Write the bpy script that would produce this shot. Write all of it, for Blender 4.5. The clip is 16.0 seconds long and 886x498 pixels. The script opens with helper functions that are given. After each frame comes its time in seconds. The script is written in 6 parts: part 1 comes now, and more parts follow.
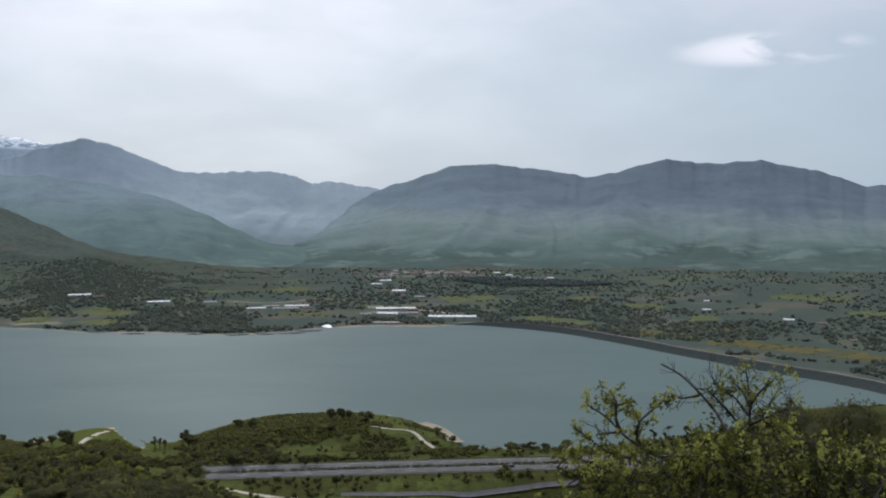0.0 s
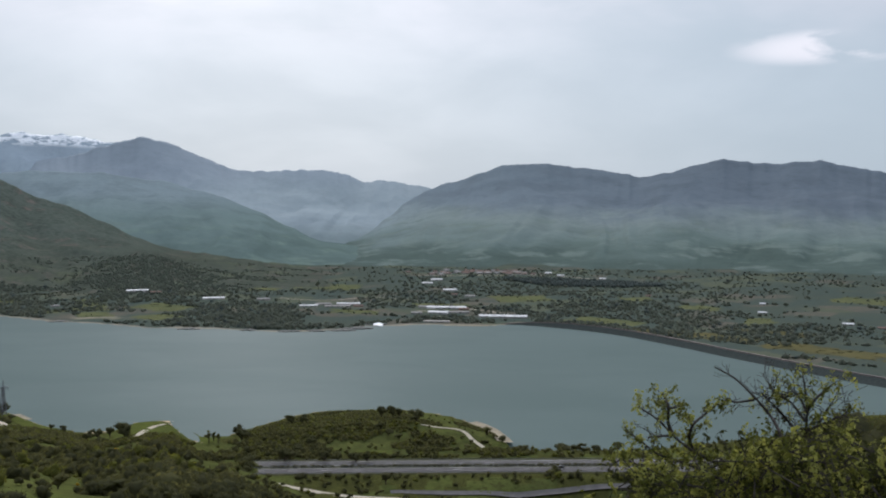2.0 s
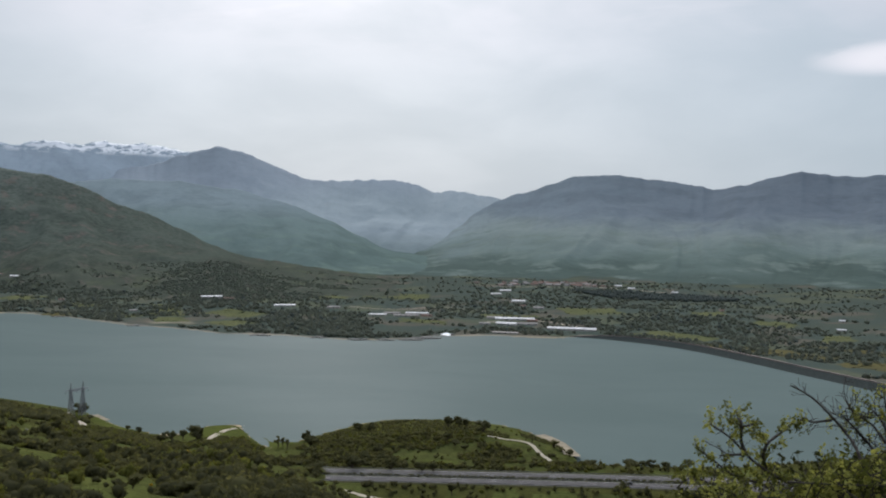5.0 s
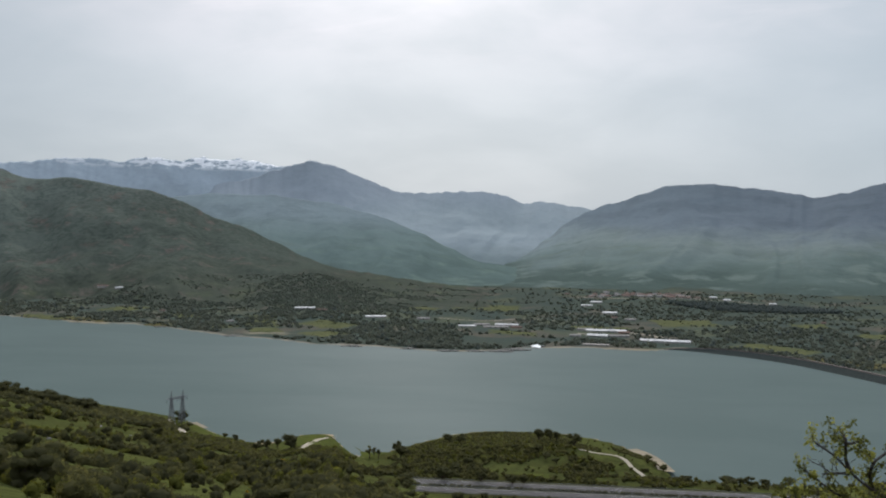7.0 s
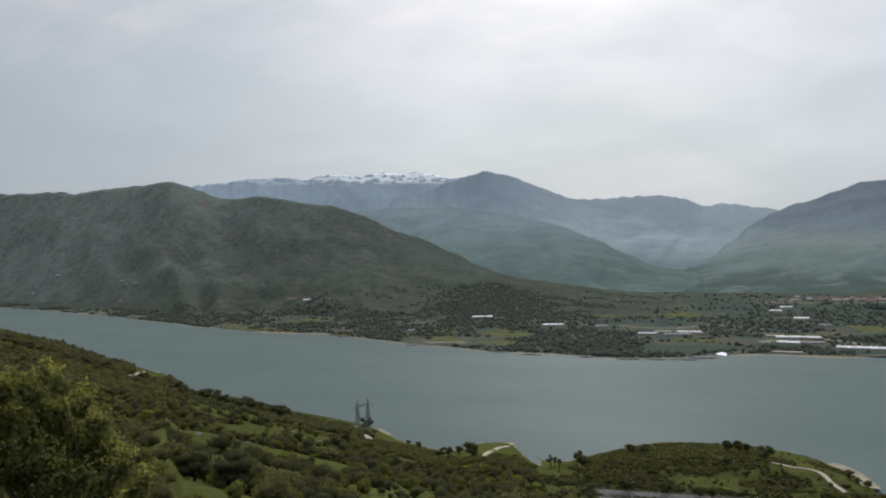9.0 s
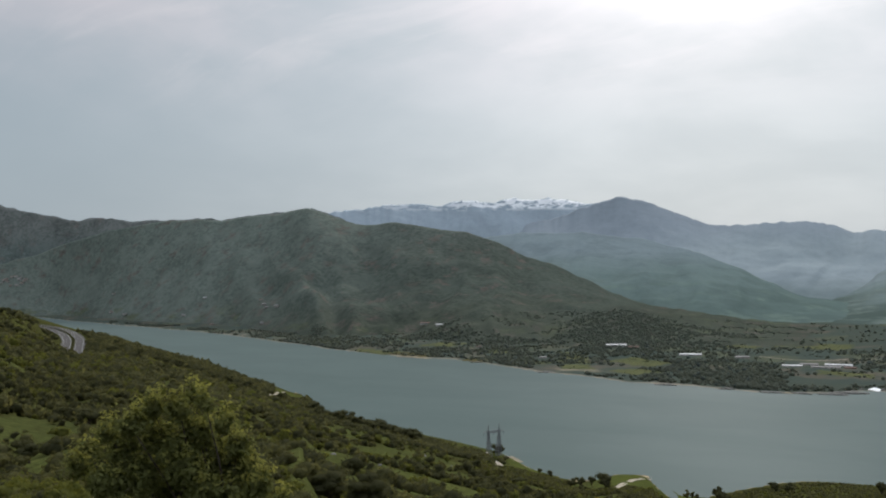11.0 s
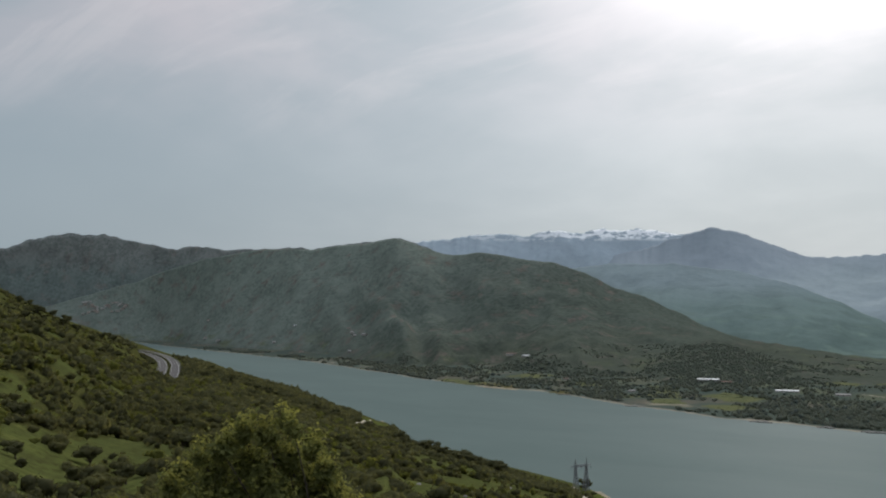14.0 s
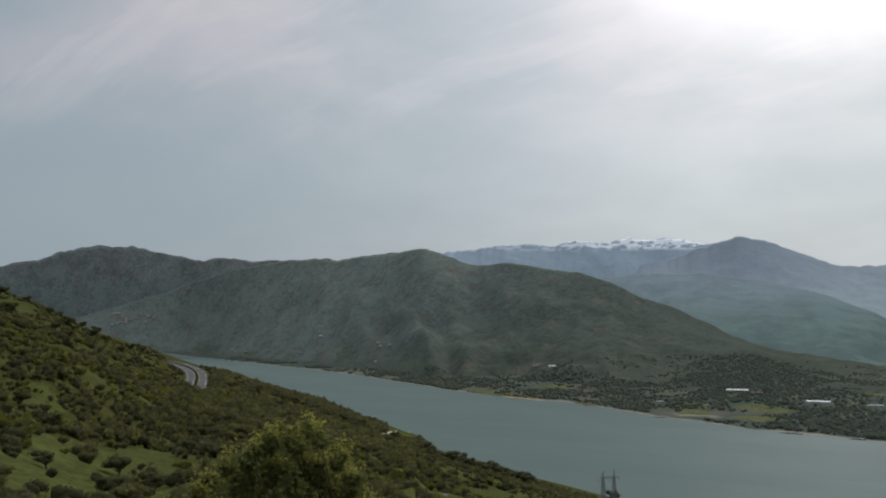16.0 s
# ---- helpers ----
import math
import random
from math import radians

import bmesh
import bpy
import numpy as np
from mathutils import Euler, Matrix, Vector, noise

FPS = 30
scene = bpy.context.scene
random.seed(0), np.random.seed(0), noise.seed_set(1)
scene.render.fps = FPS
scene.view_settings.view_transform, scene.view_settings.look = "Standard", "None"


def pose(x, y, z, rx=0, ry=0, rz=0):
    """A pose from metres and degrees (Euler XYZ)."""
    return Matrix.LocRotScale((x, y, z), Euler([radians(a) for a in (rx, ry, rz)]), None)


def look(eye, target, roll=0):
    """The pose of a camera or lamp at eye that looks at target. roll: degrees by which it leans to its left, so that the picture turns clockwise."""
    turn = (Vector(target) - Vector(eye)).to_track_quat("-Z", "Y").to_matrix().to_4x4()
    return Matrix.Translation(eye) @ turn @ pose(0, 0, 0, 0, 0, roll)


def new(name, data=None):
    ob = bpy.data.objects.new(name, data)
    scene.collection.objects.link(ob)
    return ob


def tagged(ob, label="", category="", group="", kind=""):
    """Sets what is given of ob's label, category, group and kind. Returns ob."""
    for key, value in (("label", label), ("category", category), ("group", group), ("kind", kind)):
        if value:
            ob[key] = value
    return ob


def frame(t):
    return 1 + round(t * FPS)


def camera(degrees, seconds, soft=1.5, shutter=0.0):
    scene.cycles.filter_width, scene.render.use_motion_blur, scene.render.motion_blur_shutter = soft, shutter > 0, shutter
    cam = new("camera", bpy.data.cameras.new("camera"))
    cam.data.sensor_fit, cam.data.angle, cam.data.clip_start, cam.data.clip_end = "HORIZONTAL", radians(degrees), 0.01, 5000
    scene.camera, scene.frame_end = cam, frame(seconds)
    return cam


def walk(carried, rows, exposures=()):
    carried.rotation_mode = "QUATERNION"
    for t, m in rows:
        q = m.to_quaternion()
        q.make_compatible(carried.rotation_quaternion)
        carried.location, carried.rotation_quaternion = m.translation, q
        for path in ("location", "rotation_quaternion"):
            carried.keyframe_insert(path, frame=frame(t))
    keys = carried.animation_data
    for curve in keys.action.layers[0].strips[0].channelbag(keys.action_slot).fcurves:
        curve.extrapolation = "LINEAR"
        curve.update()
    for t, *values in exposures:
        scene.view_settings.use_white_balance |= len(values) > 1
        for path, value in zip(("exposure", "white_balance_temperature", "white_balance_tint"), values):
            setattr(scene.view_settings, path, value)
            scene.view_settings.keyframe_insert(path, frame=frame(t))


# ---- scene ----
# ---------------------------------------------------------------- camera
# The camera stands on a hillside, 150 m above the lake, and turns to the left.
EYE = 150.0
cam = camera(52.21, 16.0, soft=2.0)
PATH = """
0 -0.00 -2.00 0.00
0.5 0.88 -2.19 -0.22
1 1.58 -2.21 -0.20
1.5 2.45 -2.13 -0.44
2 3.26 -2.06 -0.38
2.5 4.37 -2.03 -0.41
3 5.28 -1.82 -0.33
3.5 5.99 -1.80 -0.35
4 6.76 -1.69 -0.63
6.5 10.97 -1.00 -0.82
7 13.30 -0.80 -0.64
7.5 14.55 -0.62 -0.96
8 17.58 -0.53 -0.80
8.5 22.18 -0.36 -0.43
9 24.37 -0.24 0.93
9.5 27.40 0.08 0.29
10 29.66 0.61 0.29
12.5 35.61 2.43 0.09
13 36.31 2.81 -0.01
13.5 37.21 3.13 0.03
14 38.21 3.43 -0.13
14.5 38.19 3.54 0.15
15 38.65 3.73 0.27
15.5 39.43 3.90 0.14
16 39.84 4.09 0.01
"""
rows = []
for line in PATH.split("\n"):
    if line.strip():
        t, yaw, pitch, roll = [float(v) for v in line.split()]
        rows.append((t, pose(0, 0, EYE, 90 + pitch, roll, yaw)))
walk(cam, rows, exposures=((0, 0.12, 6280, 15), (4, 0.1, 6430, 15), (7, 0.04, 6560, 14), (9, 0.03, 6680, 14), (12.5, -0.02, 6660, 12), (16, -0.15, 6640, 12)))

# ---------------------------------------------------------------- light
SUN_AZ, SUN_EL = 14.5, 33.0     # degrees to the left of +y, and above the horizon


def heading(az, el):
    a, e = radians(az), radians(el)
    return Vector((-math.sin(a) * math.cos(e), math.cos(a) * math.cos(e), math.sin(e)))


def make_world():
    world = bpy.data.worlds.new("sky")
    scene.world = world
    world.use_nodes = True
    nt = world.node_tree
    nt.nodes.clear()
    N = nt.nodes.new
    L = nt.links.new
    out = N("ShaderNodeOutputWorld")
    bg = N("ShaderNodeBackground")
    sky = N("ShaderNodeTexSky")
    sky.sky_type = "NISHITA"
    sky.sun_disc = False
    sky.sun_elevation = radians(SUN_EL)
    sky.sun_rotation = radians(-SUN_AZ)
    sky.air_density, sky.dust_density = 1.2, 3.0
    coord = N("ShaderNodeTexCoord")
    sep = N("ShaderNodeSeparateXYZ")
    L(coord.outputs["Generated"], sep.inputs[0])

    def math_node(op, a, b=None, c=None):
        n = N("ShaderNodeMath")
        n.operation = op
        for i, v in enumerate((a, b, c)):
            if v is None:
                continue
            if isinstance(v, (int, float)):
                n.inputs[i].default_value = v
            else:
                L(v, n.inputs[i])
        return n.outputs[0]

    def mix(f, a, b):
        n = N("ShaderNodeMix")
        n.data_type = "RGBA"
        if isinstance(f, (int, float)):
            n.inputs[0].default_value = f
        else:
            L(f, n.inputs[0])
        for i, v in ((6, a), (7, b)):
            if isinstance(v, tuple):
                n.inputs[i].default_value = (*v, 1)
            else:
                L(v, n.inputs[i])
        return n.outputs[2]

    def ramp(v, lo, hi, a=0.0, b=1.0):
        n = N("ShaderNodeMapRange")
        n.interpolation_type = "SMOOTHSTEP"
        L(v, n.inputs[0])
        for i, q in enumerate((lo, hi, a, b)):
            n.inputs[1 + i].default_value = q
        return n.outputs[0]

    # thin veil over the whole sky: Nishita sky seen through high haze
    scaled = N("ShaderNodeMix")
    scaled.data_type, scaled.blend_type = "RGBA", "MULTIPLY"
    scaled.inputs[0].default_value = 1
    L(sky.outputs[0], scaled.inputs[6])
    scaled.inputs[7].default_value = (0.05, 0.052, 0.056, 1)
    veil = mix(0.85, scaled.outputs[2], (0.398, 0.506, 0.582))
    # flat cloud deck: directions projected on a plane overhead
    up = math_node("MAXIMUM", sep.outputs[2], 0.0)
    low = math_node("ADD", up, 0.3)
    flat = N("ShaderNodeCombineXYZ")
    L(math_node("DIVIDE", sep.outputs[0], low), flat.inputs[0])
    L(math_node("DIVIDE", sep.outputs[1], low), flat.inputs[1])
    cloud = N("ShaderNodeTexNoise")
    cloud.inputs["Scale"].default_value = 1.9
    cloud.inputs["Detail"].default_value = 5
    cloud.inputs["Roughness"].default_value = 0.52
    cloud.inputs["Distortion"].default_value = 0.25
    L(flat.outputs[0], cloud.inputs["Vector"])
    mask = ramp(cloud.outputs[0], 0.32, 0.72)
    high = ramp(sep.outputs[2], 0.13, 0.32)
    mask = math_node("MULTIPLY", mask, high)
    clouded = mix(math_node("MULTIPLY", mask, 0.85), veil, (0.588, 0.59, 0.655))
    # streaks of thin high cloud
    wind = N("ShaderNodeMapping")
    wind.inputs["Rotation"].default_value = (0, 0, radians(24))
    wind.inputs["Scale"].default_value = (0.55, 1.9, 1)
    L(flat.outputs[0], wind.inputs[0])
    streak = N("ShaderNodeTexNoise")
    streak.inputs["Scale"].default_value = 3.1
    streak.inputs["Detail"].default_value = 8
    streak.inputs["Roughness"].default_value = 0.6
    streak.inputs["Distortion"].default_value = 0.7
    L(wind.outputs[0], streak.inputs["Vector"])
    thin = math_node("MULTIPLY", ramp(streak.outputs[0], 0.48, 0.66), ramp(sep.outputs[2], 0.15, 0.27))
    clouded = mix(math_node("MULTIPLY", thin, 0.28), clouded, (0.74, 0.745, 0.79))
    # small bright cloud above the range
    wisp_at = heading(-19.6, 9.9)
    side, above = wisp_at.cross(Vector((0, 0, 1))).normalized(), Vector((0, 0, 1))

    def measure_along(axis, width):
        n = N("ShaderNodeVectorMath")
        n.operation = "DOT_PRODUCT"
        L(coord.outputs["Generated"], n.inputs[0])
        n.inputs[1].default_value = axis
        q = math_node("DIVIDE", math_node("SUBTRACT", n.outputs["Value"], wisp_at.dot(axis)), width)
        return math_node("MULTIPLY", q, q)

    puff = N("ShaderNodeTexNoise")
    puff.inputs["Scale"].default_value = 17.0
    puff.inputs["Distortion"].default_value = 0.8
    puff.inputs["Detail"].default_value = 5
    drawn = N("ShaderNodeMapping")
    drawn.inputs["Scale"].default_value = (0.5, 0.5, 1.7)
    L(coord.outputs["Generated"], drawn.inputs[0])
    L(drawn.outputs[0], puff.inputs["Vector"])
    far_off = math_node("ADD", measure_along(side, 0.085), measure_along(above, 0.016))
    wisp = math_node("MULTIPLY", ramp(far_off, 1.6, 0.0), ramp(puff.outputs[0], 0.44, 0.62))
    clouded = mix(math_node("MULTIPLY", wisp, 0.7), clouded, (0.86, 0.86, 0.9))
    # the overcast brightens towards the zenith
    lift = N("ShaderNodeVectorMath")
    lift.operation = "SCALE"
    L(clouded, lift.inputs[0])
    L(ramp(sep.outputs[2], 0.33, 0.9, 1.0, 2.1), lift.inputs["Scale"])
    clouded = lift.outputs[0]
    # the veil is denser towards the west
    west = N("ShaderNodeVectorMath")
    west.operation = "SCALE"
    L(clouded, west.inputs[0])
    L(ramp(sep.outputs[0], -0.85, -0.35, 0.84, 1.0), west.inputs["Scale"])
    clouded = west.outputs[0]
    # bright cloud round the veiled sun
    s = heading(SUN_AZ, SUN_EL)
    dot = N("ShaderNodeVectorMath")
    dot.operation = "DOT_PRODUCT"
    L(coord.outputs["Generated"], dot.inputs[0])
    dot.inputs[1].default_value = s
    toward = math_node("MAXIMUM", dot.outputs["Value"], 0.0)
    near = math_node("MULTIPLY_ADD", math_node("POWER", toward, 70.0), 5.0, math_node("MULTIPLY", math_node("POWER", toward, 6.0), 0.3))
    uneven = math_node("MULTIPLY_ADD", ramp(cloud.outputs[0], 0.32, 0.7), 0.55, 0.72)
    glow = math_node("MULTIPLY", near, uneven)
    final = N("ShaderNodeMix")
    final.data_type, final.blend_type = "RGBA", "ADD"
    final.inputs[0].default_value = 1
    L(clouded, final.inputs[6])
    tint = N("ShaderNodeVectorMath")
    tint.operation = "SCALE"
    tint.inputs[0].default_value = (1.0, 0.97, 0.95)
    L(math_node("MULTIPLY", glow, 1.05), tint.inputs["Scale"])
    L(tint.outputs[0], final.inputs[7])
    L(final.outputs[2], bg.inputs[0])
    bg.inputs[1].default_value = 1.0
    L(bg.outputs[0], out.inputs[0])


make_world()
sun_data = bpy.data.lights.new("sun", "SUN")
sun_data.energy, sun_data.angle, sun_data.color = 1.7, radians(10), (1.0, 0.95, 0.87)
sun = new("sun", sun_data)
sun.matrix_world = look(heading(SUN_AZ, SUN_EL) * 1000, (0, 0, 0))
scene.view_settings.exposure = 0.0

# ---------------------------------------------------------------- materials
class Nodes:
    """Short hand for building a node material."""

    def __init__(self, name):
        self.mat = bpy.data.materials.new(name)
        self.mat.use_nodes = True
        self.nt = self.mat.node_tree
        self.nt.nodes.clear()
        self.out = self.nt.nodes.new("ShaderNodeOutputMaterial")

    def add(self, kind, **values):
        n = self.nt.nodes.new(kind)
        for k, v in values.items():
            n.inputs[k].default_value = v
        return n

    def link(self, a, b):
        self.nt.links.new(a, b)

    def put(self, socket, v):
        if isinstance(v, tuple):
            socket.default_value = (*v, 1) if len(v) == 3 and socket.type == "RGBA" else v
        elif isinstance(v, (int, float)):
            socket.default_value = v
        else:
            self.link(v, socket)

    def position(self):
        return self.add("ShaderNodeNewGeometry").outputs["Position"]

    def noise(self, scale, detail=4.0, rough=0.55, vector=None, distort=0.0):
        n = self.add("ShaderNodeTexNoise", Scale=scale, Detail=detail, Roughness=rough, Distortion=distort)
        self.link(vector if vector is not None else self.position(), n.inputs["Vector"])
        return n.outputs[0]

    def mix(self, f, a, b, blend="MIX"):
        n = self.nt.nodes.new("ShaderNodeMix")
        n.data_type, n.blend_type = "RGBA", blend
        self.put(n.inputs[0], f)
        self.put(n.inputs[6], a)
        self.put(n.inputs[7], b)
        return n.outputs[2]

    def math(self, op, a, b=0.0, c=0.0):
        n = self.nt.nodes.new("ShaderNodeMath")
        n.operation = op
        for i, v in enumerate((a, b, c)):
            self.put(n.inputs[i], v)
        return n.outputs[0]

    def step(self, v, lo, hi, a=0.0, b=1.0):
        n = self.nt.nodes.new("ShaderNodeMapRange")
        n.interpolation_type = "SMOOTHSTEP"
        self.put(n.inputs[0], v)
        for i, q in enumerate((lo, hi, a, b)):
            n.inputs[1 + i].default_value = q
        return n.outputs[0]

    def bump(self, height, strength=0.5, distance=1.0):
        n = self.add("ShaderNodeBump", Strength=strength, Distance=distance)
        self.link(height, n.inputs["Height"])
        return n.outputs[0]

    def principled(self, color, rough=0.8, normal=None, **more):
        n = self.nt.nodes.new("ShaderNodeBsdfPrincipled")
        self.put(n.inputs["Base Color"], color)
        self.put(n.inputs["Roughness"], rough)
        if rough >= 0.9:
            n.inputs["Specular IOR Level"].default_value = 0.0
        for k, v in more.items():
            self.put(n.inputs[k.replace("_", " ")], v)
        if normal is not None:
            self.link(normal, n.inputs["Normal"])
        self.link(n.outputs[0], self.out.inputs[0])
        return self.mat


def scaled(n, sx, sy, sz):
    m = n.nt.nodes.new("ShaderNodeMapping")
    n.link(n.position(), m.inputs[0])
    m.inputs["Scale"].default_value = (sx, sy, sz)
    return m.outputs[0]


def mat_slope():
    """Spring pasture with worn and mossy patches; sand along the water."""
    n = Nodes("pasture")
    big, mid, fine = n.noise(0.018, 4), n.noise(0.12, 5), n.noise(1.4, 4)
    c = n.mix(n.step(big, 0.4, 0.62), (0.07, 0.083, 0.025), (0.056, 0.066, 0.023))
    c = n.mix(n.step(mid, 0.45, 0.68), c, (0.05, 0.055, 0.02))
    c = n.mix(n.step(fine, 0.4, 0.75, 0, 0.6), c, (0.07, 0.077, 0.021))
    c = n.mix(n.step(n.noise(0.35, 6, 0.7), 0.46, 0.62, 0, 0.8), c, (0.036, 0.038, 0.014))
    c = n.mix(n.step(n.noise(0.045, 5, 0.65), 0.52, 0.66, 0, 0.7), c, (0.09, 0.098, 0.03))
    z = n.add("ShaderNodeSeparateXYZ")
    n.link(n.position(), z.inputs[0])
    level = n.math("ADD", z.outputs[2], n.math("MULTIPLY", n.noise(0.05, 3), -2.4))
    c = n.mix(n.step(level, -1.2, -0.4), (0.36, 0.29, 0.19), c)
    return n.principled(c, 0.95, n.bump(fine, 0.7, 0.4))


def mat_scrub_floor():
    """Dry grass, heather and low growth between the bushes; sand along the water."""
    n = Nodes("scrub_floor")
    mid, fine = n.noise(0.09, 5), n.noise(0.9, 5, 0.65)
    c = n.mix(n.step(mid, 0.4, 0.62), (0.058, 0.06, 0.018), (0.074, 0.078, 0.022))
    c = n.mix(n.step(fine, 0.38, 0.62, 0, 0.9), c, (0.04, 0.041, 0.017))
    z = n.add("ShaderNodeSeparateXYZ")
    n.link(n.position(), z.inputs[0])
    level = n.math("ADD", z.outputs[2], n.math("MULTIPLY", n.noise(0.05, 3), -2.4))
    c = n.mix(n.step(level, -1.2, -0.4), (0.36, 0.29, 0.19), c)
    return n.principled(c, 0.95, n.bump(fine, 1.0, 0.9))


def mat_plain():
    """Far valley floor: a patchwork of small fields, hedges and bare ground, with haze painted into its colours."""
    n = Nodes("hazed_far_fields")
    warp = n.nt.nodes.new("ShaderNodeVectorMath")
    warp.operation = "MULTIPLY_ADD"
    wn = n.nt.nodes.new("ShaderNodeTexNoise")
    wn.inputs["Scale"].default_value = 0.006
    n.link(n.position(), wn.inputs["Vector"])
    n.link(wn.outputs["Color"], warp.inputs[0])
    warp.inputs[1].default_value = (90, 90, 0)
    n.link(n.position(), warp.inputs[2])
    cell = n.add("ShaderNodeTexVoronoi", Scale=0.0105)
    cell.inputs["Randomness"].default_value = 0.9
    n.link(warp.outputs[0], cell.inputs["Vector"])
    sep = n.add("ShaderNodeSeparateColor")
    n.link(cell.outputs["Color"], sep.inputs[0])
    a, b = sep.outputs[0], sep.outputs[1]
    c = n.mix(n.step(a, 0.62, 0.66), (0.062, 0.075, 0.06), (0.084, 0.094, 0.064))
    c = n.mix(n.step(b, 0.75, 0.8), c, (0.1, 0.094, 0.074))
    c = n.mix(n.step(n.noise(0.012, 5), 0.45, 0.6), c, (0.057, 0.073, 0.062))
    c = n.mix(n.step(n.noise(0.08, 4), 0.5, 0.7, 0, 0.7), c, (0.052, 0.067, 0.057))
    z = n.add("ShaderNodeSeparateXYZ")
    n.link(n.position(), z.inputs[0])
    level = n.math("ADD", z.outputs[2], n.math("MULTIPLY", n.noise(0.02, 3), -2.2))
    c = n.mix(n.step(level, -0.9, -0.2), (0.25, 0.22, 0.17), c)
    return n.principled(c, 1.0, n.bump(n.noise(0.1, 4), 0.6, 3.0))


def mat_mountain(name, bands, wob=60.0, patch=0.8, scale=1.0, meadow=None, rust=None, ends=(), snow=None, crowns=0.0, relief=0.5):
    """Mountainside in bands of plant cover and painted haze by height, with darker woods, paler meadows and fine
    mottle.
    """
    n = Nodes(name)
    z = n.add("ShaderNodeSeparateXYZ")
    n.link(n.position(), z.inputs[0])
    drift = n.math("MULTIPLY_ADD", n.noise(0.0022 * scale, 6, 0.6), 2 * wob, -wob)
    level = n.math("ADD", z.outputs[2], drift)
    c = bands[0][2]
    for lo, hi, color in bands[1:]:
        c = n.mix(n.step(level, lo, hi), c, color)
    for x0, x1, z0, z1, color in ends:      # thicker or thinner haze painted over one end of the ridge
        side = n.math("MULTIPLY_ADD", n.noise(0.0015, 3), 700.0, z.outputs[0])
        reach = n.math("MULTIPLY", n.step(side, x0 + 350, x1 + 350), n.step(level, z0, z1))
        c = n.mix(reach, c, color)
    if meadow:
        spread = n.math("MULTIPLY", n.step(n.noise(0.0075 * scale, 5, 0.6, scaled(n, 1, 1, 3)), 0.52, 0.64), n.step(level, meadow[0], meadow[1], 0.8, 0.0))
        c = n.mix(spread, c, meadow[2])
    if rust:
        c = n.mix(n.step(n.noise(0.011 * scale, 6, 0.7), 0.53, 0.68, 0, 0.8), c, rust)
    c = n.mix(n.step(n.noise(0.0065 * scale, 6, 0.65), 0.44, 0.62), c, (patch, patch, patch), "MULTIPLY")
    c = n.mix(n.step(n.noise(0.035 * scale, 5, 0.7), 0.45, 0.66, 0.0, min(1.0, 0.1 + 1.8 * relief)), c, (0.82, 0.83, 0.84), "MULTIPLY")
    if crowns:
        cell = n.add("ShaderNodeTexVoronoi", Scale=crowns)
        n.link(n.position(), cell.inputs["Vector"])
        tone = n.add("ShaderNodeSeparateColor")
        n.link(cell.outputs["Color"], tone.inputs[0])
        wood = n.step(n.noise(0.012, 4, 0.6), 0.36, 0.5, 0.25, 1.0)
        c = n.mix(n.math("MULTIPLY", n.step(tone.outputs[0], 0.2, 0.95), wood), c, (0.74, 0.78, 0.77), "MULTIPLY")
    if snow:
        m = n.math("MULTIPLY", n.step(z.outputs[2], snow[0], snow[1]), n.step(n.noise(0.011, 6, 0.7, scaled(n, 1, 1, 2.5)), 0.47, 0.535))
        m = n.math("MULTIPLY", m, n.step(z.outputs[0], -2850, -2250, 0.3, 1.0))
        c = n.mix(n.math("MULTIPLY", m, 0.92), c, (0.84, 0.85, 0.86))
    return n.principled(c, 1.0, n.bump(n.noise(0.05 * scale, 5, 0.65), relief, 8.0 / scale), Specular_IOR_Level=0.0)


def mat_water():
    """Turbid reservoir water under a light breeze: murk below, sky on the ripples, more of it at a flat angle."""
    n = Nodes("lake_water")
    ripple = n.noise(0.55, 4, 0.65)
    swell = n.noise(0.006, 5, 0.6, scaled(n, 0.8, 1.2, 1), 0.6)
    c = n.mix(n.step(swell, 0.4, 0.62), (0.09, 0.12, 0.112), (0.096, 0.127, 0.119))
    murk = n.add("ShaderNodeBsdfDiffuse")
    n.put(murk.inputs[0], c)
    shine = n.add("ShaderNodeBsdfGlossy")
    shine.inputs["Roughness"].default_value = 0.3
    n.link(n.bump(ripple, 0.25, 0.25), shine.inputs["Normal"])
    n.put(shine.inputs[0], (0.9, 0.95, 1.0))
    edge = n.add("ShaderNodeFresnel", IOR=1.33)
    breeze = n.step(n.noise(0.0035, 5, 0.62, scaled(n, 0.6, 1.6, 1), 0.5), 0.38, 0.66, 0.052, 0.07)
    m = n.add("ShaderNodeMixShader")
    n.put(m.inputs[0], n.math("MULTIPLY", edge.outputs[0], breeze))
    n.link(murk.outputs[0], m.inputs[1])
    n.link(shine.outputs[0], m.inputs[2])
    n.link(m.outputs[0], n.out.inputs[0])
    return n.mat


